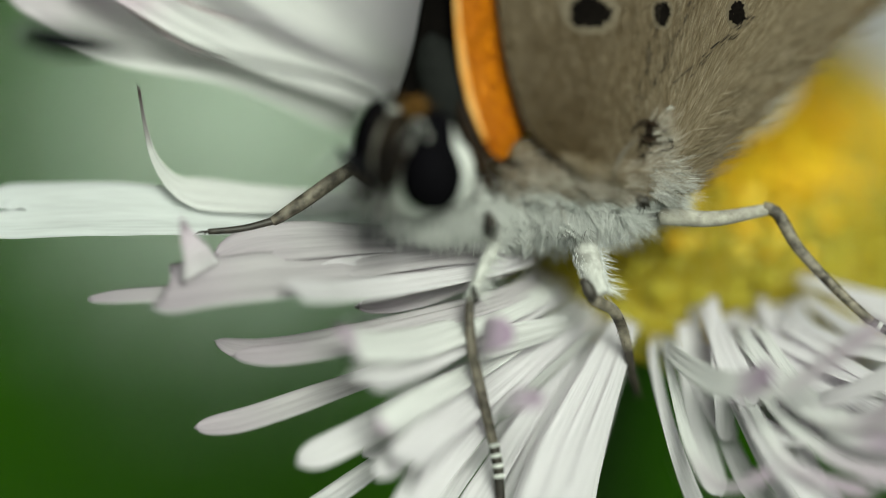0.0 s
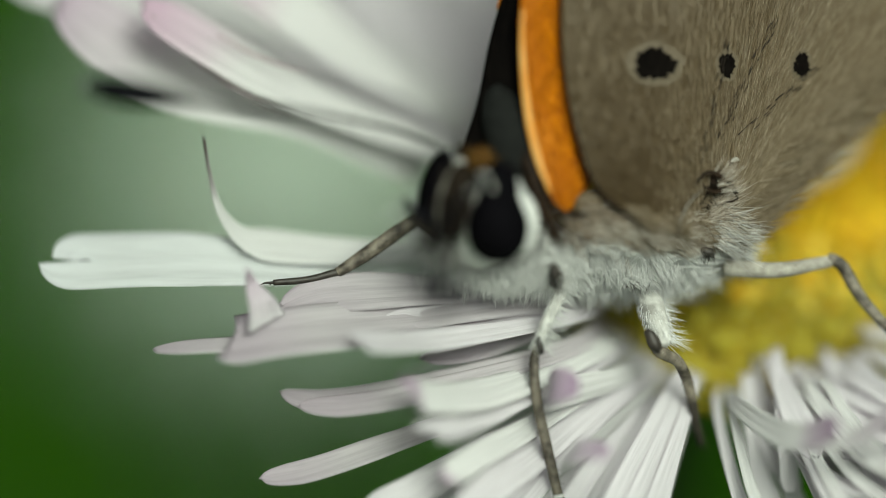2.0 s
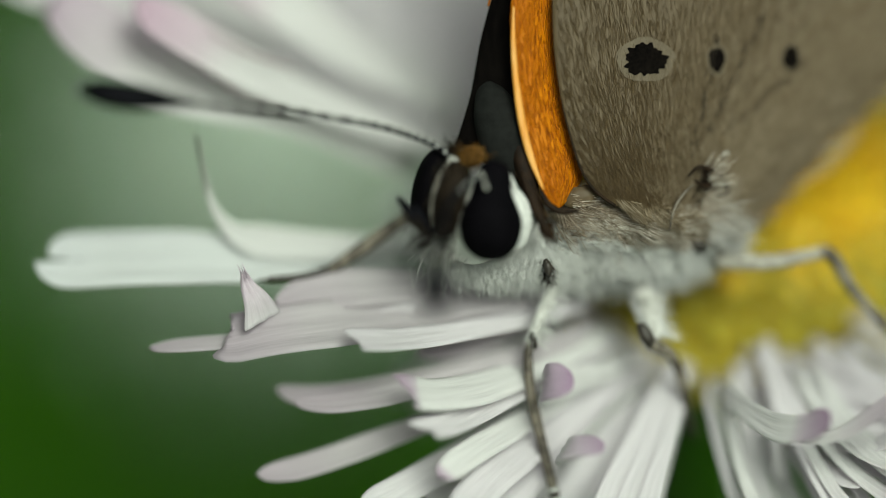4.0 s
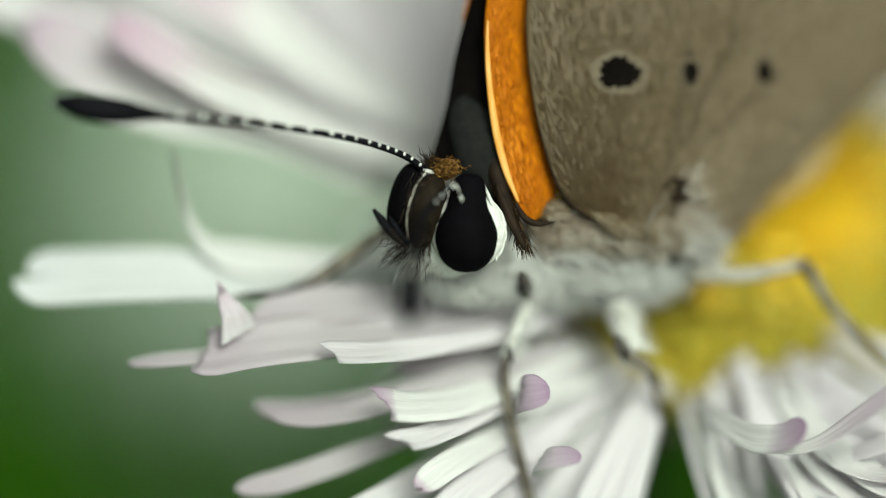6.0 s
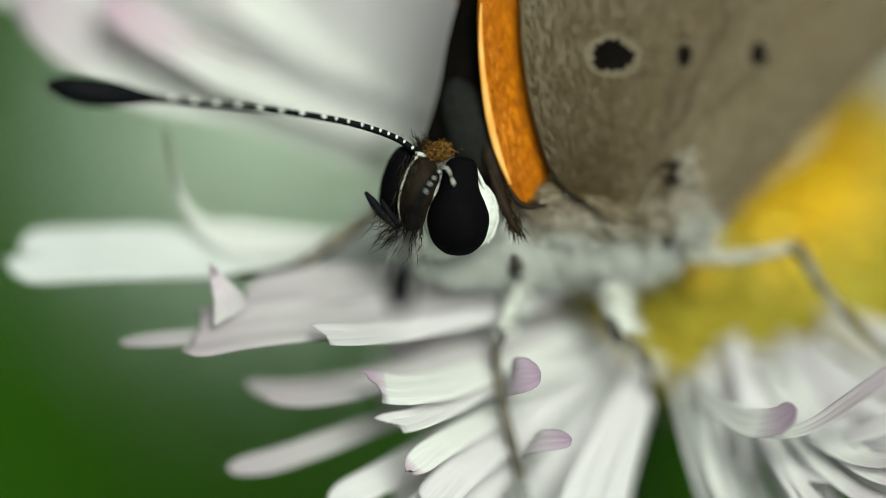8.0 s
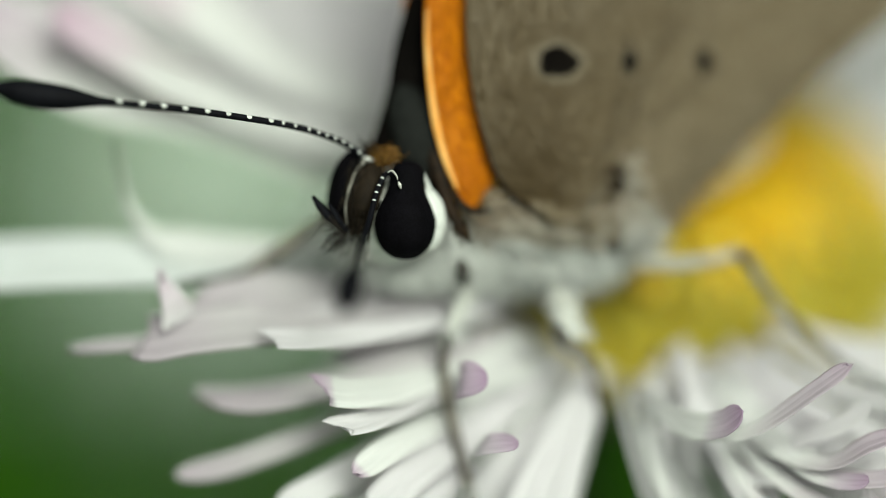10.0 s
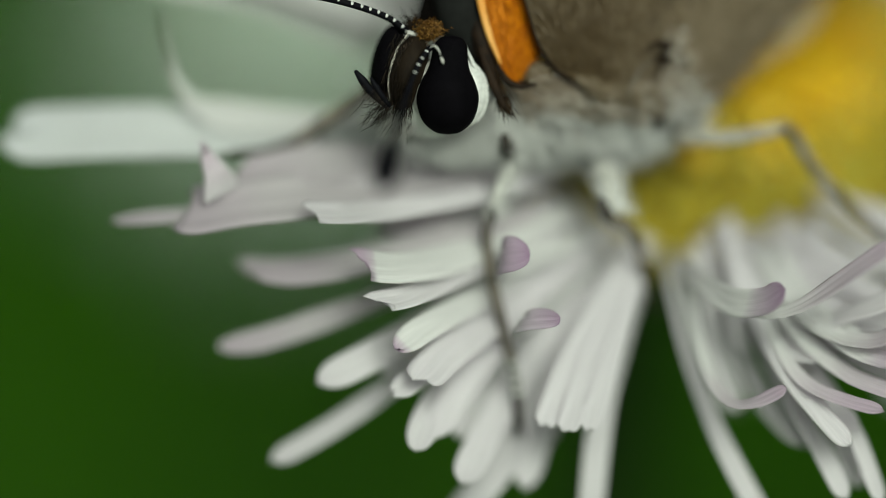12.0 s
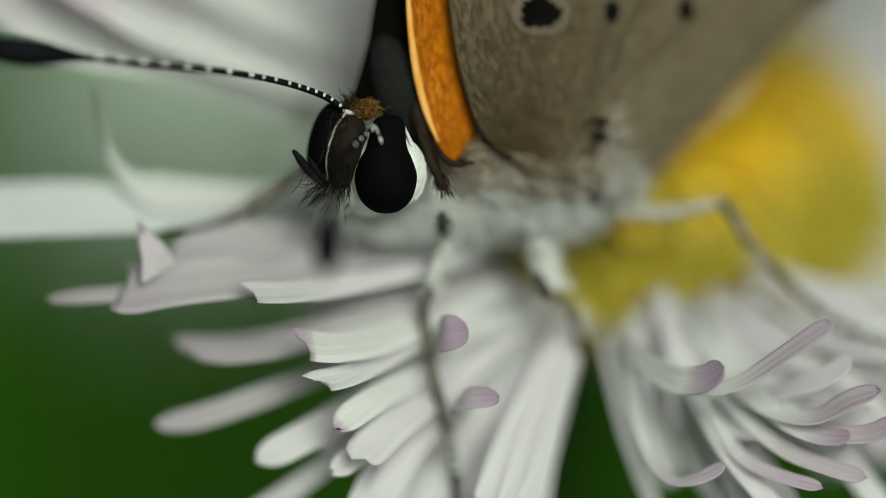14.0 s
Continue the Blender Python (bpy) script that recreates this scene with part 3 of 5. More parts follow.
ray_floret(flower, "white", 0.42, [(0.28, -4.69, -0.30), (0.58, -4.10, -0.80), (0.95, -3.48, -1.20), (1.93, -1.95, -1.80)], True)
ray_floret(flower, "white", 0.49, [(0.09, -5.34, -0.90), (0.72, -4.56, -1.10), (1.21, -3.82, -1.30), (2.01, -2.11, -1.90)], True)
ray_floret(flower, "jag", 0.32, [(1.37, -3.91, -0.20), (1.70, -3.11, -0.70), (2.09, -2.36, -1.20), (2.57, -1.50, -1.80)], True)
ray_floret(flower, "jag", 0.32, [(1.66, -3.98, -0.15), (1.95, -3.17, -0.65), (2.30, -2.39, -1.20), (2.67, -1.54, -1.80)], True)
ray_floret(flower, "jag", 0.30, [(1.94, -3.96, -0.20), (2.19, -3.21, -0.60), (2.52, -2.32, -1.20), (2.78, -1.58, -1.80)], True)
ray_floret(flower, "white", 0.36, [(1.96, -5.30, -0.90), (2.08, -4.08, -1.10), (2.31, -3.07, -1.30), (2.69, -1.81, -1.90)], True)
ray_floret(flower, "white", 0.39, [(1.09, -4.78, -1.00), (1.36, -3.89, -1.20), (1.70, -3.00, -1.40), (2.31, -1.88, -1.90)], True)
ray_floret(flower, "mauve", 0.52, [(1.17, -1.65, 0.00), (0.98, -1.67, 0.02), (0.82, -1.70, -0.10), (0.79, -1.75, -0.45), (0.90, -1.79, -0.90), (2.01, -1.50, -1.80)], True)
ray_floret(flower, "mauve", 0.41, [(1.57, -2.51, 0.10), (1.30, -2.52, 0.12), (1.08, -2.55, 0.00), (1.03, -2.58, -0.40), (1.17, -2.59, -0.90), (2.16, -1.73, -1.80)], True)
ray_floret(flower, "white", 0.31, [(4.49, -5.59, -0.80), (4.02, -4.77, -0.80), (3.60, -3.94, -0.90), (3.29, -3.07, -1.20), (3.05, -1.95, -1.80)], True)
ray_floret(flower, "lilac", 0.23, [(4.52, -3.42, 0.20), (4.08, -3.63, 0.10), (3.76, -3.59, -0.20), (3.48, -3.06, -0.80), (3.22, -1.88, -1.60)], True)
ray_floret(flower, "mauve", 0.40, [(4.50, -2.12, 0.40), (4.23, -2.30, 0.20), (3.76, -2.28, -0.30), (3.24, -1.87, -1.50)], True)
ray_floret(flower, "lilac", 0.32, [(5.91, -1.54, 0.50), (5.43, -1.87, 0.40), (4.56, -2.42, 0.00), (3.84, -2.38, -0.50), (3.32, -1.87, -1.50)], True)
ray_floret(flower, "lilac", 0.40, [(6.55, -2.46, 0.40), (6.11, -2.59, 0.30), (5.64, -2.82, 0.00), (4.89, -2.60, -0.60), (4.19, -1.72, -1.60)], True)
ray_floret(flower, "mauve", 0.30, [(6.16, -3.06, 0.30), (5.74, -3.03, 0.10), (5.25, -2.78, -0.30), (4.54, -2.09, -1.10), (4.19, -1.58, -1.70)], True)
ray_floret(flower, "lilac", 0.24, [(5.79, -3.73, 0.20), (5.30, -3.59, 0.10), (4.76, -3.33, -0.20), (4.34, -2.68, -0.80), (3.96, -1.80, -1.60)], True)
ray_floret(flower, "lilac", 0.32, [(6.83, -2.83, 0.40), (6.33, -3.04, 0.20), (5.75, -2.96, -0.10), (4.97, -2.38, -0.80), (4.42, -1.58, -1.70)], True)
ray_floret(flower, "lilac", 0.27, [(6.36, -3.59, 0.20), (5.89, -3.46, 0.10), (5.31, -3.23, -0.20), (4.60, -2.61, -0.80), (4.12, -1.73, -1.70)], True)
ray_floret(flower, "white", 0.29, [(5.36, -4.17, 0.10), (4.90, -3.66, -0.10), (4.45, -3.05, -0.50), (3.89, -1.88, -1.60)], True)
ray_floret(flower, "white", 0.27, [(5.34, -4.90, -0.40), (4.96, -4.17, -0.60), (4.53, -3.43, -0.80), (3.82, -1.95, -1.70)], True)
ray_floret(flower, "white", 0.28, [(5.81, -4.94, -0.40), (5.48, -4.05, -0.50), (4.90, -3.06, -0.80), (4.19, -1.80, -1.70)], True)
ray_floret(flower, "white", 0.38, [(7.61, -1.94, -1.00), (6.72, -1.98, -1.20), (5.69, -1.80, -1.60), (4.67, -1.36, -2.20)], True)
ray_floret(flower, "white", 0.35, [(7.28, -3.42, -0.60), (6.55, -2.68, -0.90), (5.68, -2.09, -1.30), (4.66, -1.51, -2.00)], True)
ray_floret(flower, "white", 0.38, [(8.05, -1.20, -1.80), (7.06, -1.28, -1.80), (6.17, -1.20, -2.00), (4.98, -0.90, -2.40)])
ray_floret(flower, "white", 0.37, [(6.84, -4.25, -0.70), (6.18, -3.43, -0.90), (5.45, -2.62, -1.20), (4.50, -1.65, -1.90)], True)
ray_floret(flower, "white", 0.35, [(6.41, -2.39, -1.10), (5.75, -2.24, -1.20), (4.94, -1.88, -1.60), (4.13, -1.51, -2.10)], True)
ray_floret(flower, "white", 0.35, [(6.11, -2.84, -1.00), (5.37, -2.47, -1.20), (4.64, -2.03, -1.60), (3.83, -1.58, -2.00)], True)
ray_floret(flower, "rose", 0.80, [(-4.55, 3.33, -1.80), (-3.74, 2.80, -1.80), (-2.78, 2.30, -1.90), (-1.44, 1.75, -2.40), (0.07, 1.22, -3.20)])
ray_floret(flower, "lilac", 1.20, [(-5.75, 3.34, -2.30), (-5.00, 2.86, -2.30), (-3.93, 2.24, -2.30), (-2.50, 1.84, -2.50), (-0.92, 1.16, -3.00)])
for rim, tint in (([(-4.47, 3.18, -1.72), (-4.26, 2.89, -1.70), (-3.65, 2.41, -1.68), (-3.13, 2.07, -1.70), (-2.54, 1.86, -1.90)], "mauve_margin"), ([(-3.59, 2.92, -1.74), (-3.14, 2.67, -1.70), (-2.76, 2.52, -1.70), (-2.39, 2.41, -1.80)], "mauve_margin"), ([(-5.17, 2.59, -2.10), (-5.02, 2.40, -2.10), (-4.75, 2.20, -2.12), (-4.34, 2.09, -2.20)], "pale_margin")):
    part("petal_margin", *tube(rim, [0.012, 0.028, 0.024, 0.008], 24, 8), MARGIN[tint], flower, "rolled dull mauve petal edge" if tint == "mauve_margin" else "rolled white petal edge")
ray_floret(flower, "white", 0.95, [(-6.46, 3.75, -3.10), (-5.09, 3.30, -3.00), (-3.57, 2.70, -3.00), (-1.31, 1.90, -3.40)])
ray_floret(flower, "rose", 0.90, [(-3.90, 4.30, -2.60), (-3.00, 3.60, -2.60), (-1.90, 2.80, -2.80), (-0.20, 1.80, -3.60)])
ray_floret(flower, "jag", 0.24, [(2.10, -3.92, -1.44), (2.16, -3.62, -1.54), (2.45, -2.67, -1.96), (2.76, -1.69, -2.56)], True)
ray_floret(flower, "white", 0.24, [(2.01, -3.43, -1.21), (2.08, -3.21, -1.34), (2.42, -2.37, -1.91), (2.74, -1.57, -2.51)], True)
ray_floret(flower, "white", 0.22, [(1.38, -4.22, -1.45), (1.55, -3.70, -1.62), (1.89, -2.83, -1.93), (2.43, -1.79, -2.46)], True)
ray_floret(flower, "white", 0.22, [(1.32, -4.15, -1.59), (1.47, -3.68, -1.74), (1.83, -2.83, -2.03), (2.41, -1.78, -2.56)], True)
ray_floret(flower, "white", 0.21, [(0.50, -4.45, -1.23), (0.63, -4.26, -1.35), (1.03, -3.60, -1.69), (1.96, -2.01, -2.29)], True)
ray_floret(flower, "white", 0.21, [(0.21, -4.12, -0.91), (0.40, -3.76, -1.14), (0.93, -3.05, -1.60), (1.96, -1.77, -2.20)], True)
ray_floret(flower, "white", 0.28, [(0.05, -3.73, -1.32), (0.11, -3.61, -1.38), (0.68, -2.90, -1.91), (1.86, -1.72, -2.55)], True)
ray_floret(flower, "white", 0.33, [(-0.11, -3.63, -1.03), (-0.05, -3.52, -1.12), (0.46, -2.97, -1.75), (1.73, -1.77, -2.45)], True)
ray_floret(flower, "white", 0.25, [(-0.20, -3.23, -1.08), (-0.12, -3.17, -1.16), (0.58, -2.61, -1.86), (1.80, -1.62, -2.56)], True)
ray_floret(flower, "white", 0.28, [(-0.75, -3.28, -0.95), (-0.65, -3.22, -1.00), (0.18, -2.65, -1.61), (1.68, -1.63, -2.31)], True)
ray_floret(flower, "white", 0.38, [(6.22, -2.08, -0.18), (5.61, -2.39, -0.37), (4.67, -2.56, -0.97), (3.80, -1.81, -2.16)], True)
ray_floret(flower, "white", 0.37, [(6.44, -2.73, -0.25), (6.07, -2.84, -0.39), (5.21, -2.65, -1.02), (4.31, -1.67, -2.19)], True)
ray_floret(flower, "white", 0.44, [(6.81, -3.03, -0.63), (6.37, -2.86, -0.81), (5.48, -2.35, -1.35), (4.56, -1.55, -2.27)], True)
ray_floret(flower, "white", 0.34, [(6.61, -2.99, -1.50), (6.17, -2.63, -1.66), (5.34, -2.08, -2.06), (4.39, -1.54, -2.65)])
ray_floret(flower, "white", 0.34, [(6.02, -2.93, -0.88), (5.53, -2.77, -1.09), (4.75, -2.21, -1.72), (4.07, -1.59, -2.40)], True)
ray_floret(flower, "white", 0.36, [(6.17, -3.25, -0.47), (5.66, -3.13, -0.71), (4.83, -2.52, -1.43), (4.19, -1.64, -2.39)], True)
ray_floret(flower, "white", 0.38, [(6.37, -3.73, -1.10), (6.02, -3.43, -1.20), (5.23, -2.72, -1.63), (4.37, -1.70, -2.50)])
ray_floret(flower, "white", 0.35, [(5.65, -3.18, -0.89), (5.32, -2.93, -1.03), (4.70, -2.48, -1.42), (3.95, -1.77, -2.35)], True)
ray_floret(flower, "white", 0.34, [(5.06, -3.04, -0.46), (4.77, -3.01, -0.57), (4.20, -2.65, -1.13), (3.68, -1.84, -2.22)], True)
ray_floret(flower, "white", 0.40, [(5.47, -3.97, -0.39), (5.01, -3.62, -0.57), (4.49, -3.01, -1.04), (3.93, -1.86, -2.10)], True)
ray_floret(flower, "white", 0.40, [(5.59, -4.51, -0.92), (5.30, -3.93, -1.03), (4.77, -3.07, -1.36), (4.11, -1.84, -2.34)], True)
ray_floret(flower, "white", 0.35, [(5.55, -4.76, -0.89), (5.28, -4.12, -1.00), (4.76, -3.24, -1.25), (4.04, -1.88, -2.15)], True)
ray_floret(flower, "white", 0.36, [(4.89, -4.21, -0.94), (4.61, -3.98, -1.06), (4.18, -3.38, -1.42), (3.60, -1.94, -2.36)], True)
ray_floret(flower, "white", 0.59, [(3.98, -3.61, -6.00), (4.02, -3.03, -5.00), (3.94, -2.31, -4.00), (3.78, -1.52, -2.80)])
ray_floret(flower, "white", 1.26, [(-5.01, 3.64, -6.40), (-2.77, 2.51, -5.90), (-0.61, 1.48, -5.20), (1.56, 0.43, -4.60)])
ray_floret(flower, "white", 1.26, [(-4.80, 4.14, -6.90), (-2.61, 2.82, -5.90), (-0.53, 1.63, -5.20), (1.56, 0.43, -4.60)])
ray_floret(flower, "white", 1.26, [(-4.54, 4.51, -6.40), (-2.46, 3.08, -5.90), (-0.45, 1.76, -5.20), (1.56, 0.43, -4.60)])
ray_floret(flower, "white", 1.26, [(-4.32, 4.93, -6.90), (-2.30, 3.34, -5.90), (-0.38, 1.89, -5.20), (1.56, 0.43, -4.60)])
ray_floret(flower, "white", 1.26, [(-3.91, 5.27, -6.40), (-2.04, 3.57, -5.90), (-0.25, 2.01, -5.20), (1.56, 0.43, -4.60)])
ray_floret(flower, "white", 1.26, [(-3.53, 5.57, -6.90), (-1.78, 3.76, -5.90), (-0.12, 2.10, -5.20), (1.56, 0.43, -4.60)])
ray_floret(flower, "white", 1.26, [(-3.04, 5.86, -6.40), (-1.47, 3.96, -5.90), (0.04, 2.20, -5.20), (1.56, 0.43, -4.60)])
ray_floret(flower, "white", 1.26, [(-2.57, 6.13, -6.90), (-1.16, 4.12, -5.90), (0.19, 2.28, -5.20), (1.56, 0.43, -4.60)])
ray_floret(flower, "white", 1.26, [(-2.09, 6.33, -6.40), (-0.85, 4.28, -5.90), (0.35, 2.35, -5.20), (1.56, 0.43, -4.60)])
ray_floret(flower, "white", 1.26, [(-1.62, 6.60, -6.90), (-0.54, 4.43, -5.90), (0.50, 2.43, -5.20), (1.56, 0.43, -4.60)])
ray_floret(flower, "white", 1.26, [(-1.14, 6.73, -6.40), (-0.22, 4.53, -5.90), (0.65, 2.48, -5.20), (1.56, 0.43, -4.60)])
ray_floret(flower, "white", 1.26, [(-0.67, 6.92, -6.90), (0.09, 4.64, -5.90), (0.81, 2.53, -5.20), (1.56, 0.43, -4.60)])
ray_floret(flower, "white", 1.26, [(-0.19, 6.97, -6.40), (0.40, 4.69, -5.90), (0.96, 2.56, -5.20), (1.56, 0.43, -4.60)])
ray_floret(flower, "white", 1.26, [(0.29, 7.08, -6.90), (0.71, 4.74, -5.90), (1.12, 2.59, -5.20), (1.56, 0.43, -4.60)])


def petal_ring():
    """The rest of the rays, where the near ones leave room: behind, to the far side and close under the disc."""
    rng = random.Random(21)
    for i in range(96):
        w = 2 * math.pi * (i + rng.uniform(-0.3, 0.3)) / 96
        out = EAST * math.cos(w) + NORTH * math.sin(w)
        deg = math.degrees(w) % 360
        if 235 < deg < 285:
            continue
        far = deg < 150 or deg > 330
        length = rng.uniform(6.4, 8.2) if far else rng.uniform(1.8, 3.0)
        lift = rng.uniform(-0.9, 0.5) if far else rng.uniform(-0.6, 0.0)
        root = CENTRE + out * 2.3 - NORMAL * 0.15
        mid = CENTRE + out * (2.3 + length * 0.5) + NORMAL * (0.25 + lift * 0.3)
        tip = CENTRE + out * (2.3 + length) + NORMAL * (lift - 0.4)
        if 185 < deg < 235:  # the under layer of the near side
            mid, tip = mid - NORMAL * 0.7, tip - NORMAL * 1.1
        ray_floret(flower, rng.choice(("white", "white", "white", "lilac")), rng.uniform(0.38, 0.62), [tuple(tip), tuple(mid), tuple(root)])

    # short inner rays that rise out of the fuzz at the front of the disc
    for i in range(15):
        k = 0.34 + 0.78 * (i + rng.uniform(-0.4, 0.4)) / 14
        root = Vector((2.648, -0.95, -2.150)).lerp(Vector((5.072, -0.95, -2.350)), k) + Vector((0, -0.30 * math.sin(math.pi * k) + rng.uniform(-0.3, 0.15), rng.uniform(-0.2, 0.2)))
        w = math.radians(-104 + 60 * k + rng.uniform(-13, 13))
        out, bend = Vector((math.cos(w), math.sin(w), 0)), rng.uniform(-0.15, 0.30)
        long = rng.uniform(1.3, 2.4)
        tip = root + out * long + Vector((bend, 0.1, rng.uniform(0.6, 1.4)))
        mid = root + out * long * 0.5 + Vector((-0.25 * bend, 0, rng.uniform(0.4, 0.9)))
        ray_floret(flower, "white", rng.uniform(0.26, 0.40), [tuple(tip), tuple(mid), tuple(root)])

petal_ring()


def haze_flower():
    """A second head, added lower down and far out of focus for the pale haze."""
    bloom = thing("fleabane_flower", "smaller greenish-white fleabane flower added as the blurred haze behind the first", "flower", (0, 0, 0))
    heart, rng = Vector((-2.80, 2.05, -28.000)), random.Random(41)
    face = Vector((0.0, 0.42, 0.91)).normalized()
    east = Vector((1, 0, 0))
    north = face.cross(east)
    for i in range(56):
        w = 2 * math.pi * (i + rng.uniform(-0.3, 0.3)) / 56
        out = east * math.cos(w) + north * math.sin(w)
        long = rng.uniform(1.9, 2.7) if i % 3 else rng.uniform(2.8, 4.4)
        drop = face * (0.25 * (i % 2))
        ray_floret(bloom, "haze_green", rng.uniform(0.30, 0.40), [tuple(heart - drop + out * (0.5 + long) + face * rng.uniform(-0.3, 0.2)), tuple(heart - drop + out * (0.5 + long * 0.5) + face * 0.15), tuple(heart - drop + out * 0.4)])
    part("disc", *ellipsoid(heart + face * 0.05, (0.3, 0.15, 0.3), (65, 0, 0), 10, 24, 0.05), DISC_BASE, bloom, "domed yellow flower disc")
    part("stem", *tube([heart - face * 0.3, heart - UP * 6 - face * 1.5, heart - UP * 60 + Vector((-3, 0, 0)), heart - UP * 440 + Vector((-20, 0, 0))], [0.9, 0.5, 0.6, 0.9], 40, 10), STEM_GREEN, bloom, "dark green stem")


haze_flower()

# ---- the butterfly ----
butterfly = thing("butterfly", "small copper butterfly with grey-brown spotted underwings, standing on a flower", "butterfly", (0, 0, 0))


def wings():
    far = Sheet([(-0.36, 1.40, -0.620), (-0.16, 2.05, -0.600), (-0.03, 2.75, -0.600), (0.15, 3.42, -0.620), (0.388, 4.25, -0.700), (1.003, 5.871, -1.000), (2.214, 8.142, -1.600)],
                [(0.752, 0.715, -0.500), (0.670, 1.571, -0.500), (0.611, 2.316, -0.500), (0.611, 3.210, -0.520), (0.775, 4.107, -0.600), (1.316, 5.765, -0.900), (2.528, 8.134, -1.500)], 0.06, 40, 12)
    ob = part("forewing", *far.mesh(0.05), WING_BLACK, butterfly, "far forewing, black with an orange rim")
    line = [tuple(far.grid[i, 0] + np.array([-0.015, 0, 0.0])) for i in range(10, 40, 4)]
    part("wing_rim", *tube(line, [0.012, 0.03, 0.03, 0.03], 30, 6), WING_ORANGE, ob, "thin orange wing edge")
    fore = Sheet([(0.97, 0.575, -0.330), (0.84, 0.67, -0.270), (0.70, 0.93, -0.240), (0.56, 1.33, -0.230), (0.45, 1.83, -0.220), (0.38, 2.42, -0.220), (0.36, 2.90, -0.230), (0.39, 3.42, -0.250), (0.53, 4.13, -0.300), (0.93, 5.80, -0.500), (1.916, 8.092, -1.000)],
                 [(1.02, 0.58, -0.480), (1.15, 0.70, -0.520), (1.32, 0.98, -0.580), (1.25, 1.38, -0.600), (1.12, 1.85, -0.600), (1.02, 2.40, -0.600), (1.00, 2.92, -0.610), (1.02, 3.44, -0.620), (1.16, 4.12, -0.700), (1.54, 5.80, -0.900), (2.448, 8.117, -1.300)], 0.12, 70, 14)
    ob = part("forewing", *fore.mesh(0.05), WING_ORANGE, butterfly, "near forewing, bright orange underside")
    edge = [tuple(fore.grid[i, 0] + np.array([0.035, 0, 0.03])) for i in range(3, 27, 3)]
    part("wing_rim", *tube(edge, [0.02, 0.05, 0.055, 0.045, 0.035, 0.012], 40, 8, 0.4), WING_CREAM, ob, "cream leading edge")
    rng, strands = random.Random(3), []
    for _ in range(2600):
        i, j = rng.uniform(0, 52), rng.uniform(0.5, 12)
        p = Vector(fore.grid[int(i), int(j)]).lerp(Vector(fore.grid[int(i) + 1, int(j) + 1]), rng.random())
        d = Vector(fore.grid[int(i) + 2, int(j)] - fore.grid[int(i), int(j)]).normalized()
        strands.append((p + Vector((0, 0, 0.0)), p + d * rng.uniform(0.08, 0.2) + Vector((rng.uniform(-0.015, 0.015), 0, 0.02)), 0.022, 0))
    tagged(part("scale_cover", *hairs(strands), ORANGE_SCALES, ob), kind="stuff")
    hind = Sheet([(1.73, 0.60, -0.360), (1.46, 0.80, -0.290), (1.30, 1.04, -0.250), (1.19, 1.34, -0.230), (1.06, 1.82, -0.220), (0.97, 2.33, -0.210), (0.92, 2.85, -0.210), (0.92, 3.40, -0.220), (1.03, 4.12, -0.280), (1.45, 5.80, -0.500), (2.512, 8.532, -0.900)],
                 [(3.311, 0.173, -1.300), (4.106, 0.970, -1.450), (4.637, 1.491, -1.550), (5.245, 2.042, -1.650), (5.854, 2.610, -1.750), (6.619, 3.256, -1.900), (8.088, 4.484, -2.300), (10.820, 6.579, -3.000)], 0.16, 110, 60, 0.018)
    ob = part("hindwing", *hind.mesh(0.05), WING_GREY, butterfly, "grey-brown hindwing underside with black spots")
    for x, y, rx, ry in ((2.140, 2.515, 0.285, 0.215), (3.097, 2.522, 0.111, 0.163), (4.098, 2.545, 0.111, 0.163), (5.438, 3.929, 0.193, 0.193), (2.958, 4.713, 0.222, 0.193), (4.079, 5.012, 0.193, 0.222)):
        for pale in (True, False):
            v, f, steps = [], [], 64
            for ring in (1.0, 0.5):
                for k in range(steps):
                    w = 2 * math.pi * k / steps
                    g = (1.36 + 0.05 * math.sin(5 * w)) if pale else (0.96 + 0.07 * math.sin(3 * w + 4 * x) + 0.05 * math.sin(5 * w + 7 * y + x) + 0.07 * math.sin(11 * w + 3 * x) + 0.07 * math.sin(17 * w + 5 * x))
                    px, py = x + rx * g * ring * math.cos(w), y + ry * g * ring * math.sin(w)
                    v.append((px, py, hind.near(px, py) + (0.012 if pale else 0.024)))
            v.append((x, y, hind.near(x, y) + (0.014 if pale else 0.028)))
            for k in range(steps):
                q = (k + 1) % steps
                f += [(k, q, steps + q, steps + k), (steps + k, steps + q, 2 * steps)]
            part("ring" if pale else "spot", v, f, SPOT_PALE if pale else SPOT_BLACK, ob, "pale ring round a wing spot" if pale else "ragged black wing spot")
    # scales and hairs lying along the wing, fanning from its root
    root = Vector((3.049, 0.833, -1.300))
    strands, pale_strands = [], []
    for _ in range(24000):
        i, j = int(rng.betavariate(1.0, 2.0) * 100), rng.randrange(1, 57)
        p = Vector(hind.grid[i, j]).lerp(Vector(hind.grid[i + 1, j + 1]), rng.random())
        d = p - root
        spread = 1.0 if d.x > 0.1 else 0.3
        d = (Vector((d.x * spread, max(d.y, 0.0) + 0.5, 0)).normalized() + Vector((rng.gauss(0, 0.11), rng.gauss(0, 0.08), 0))).normalized()
        n = Vector(np.cross(hind.grid[i, j + 1] - hind.grid[i, j], hind.grid[i + 1, j] - hind.grid[i, j])).normalized()
        d = (d - n * d.dot(n)).normalized()
        long = rng.uniform(0.10, 0.24) if j < 30 else rng.uniform(0.14, 0.42)
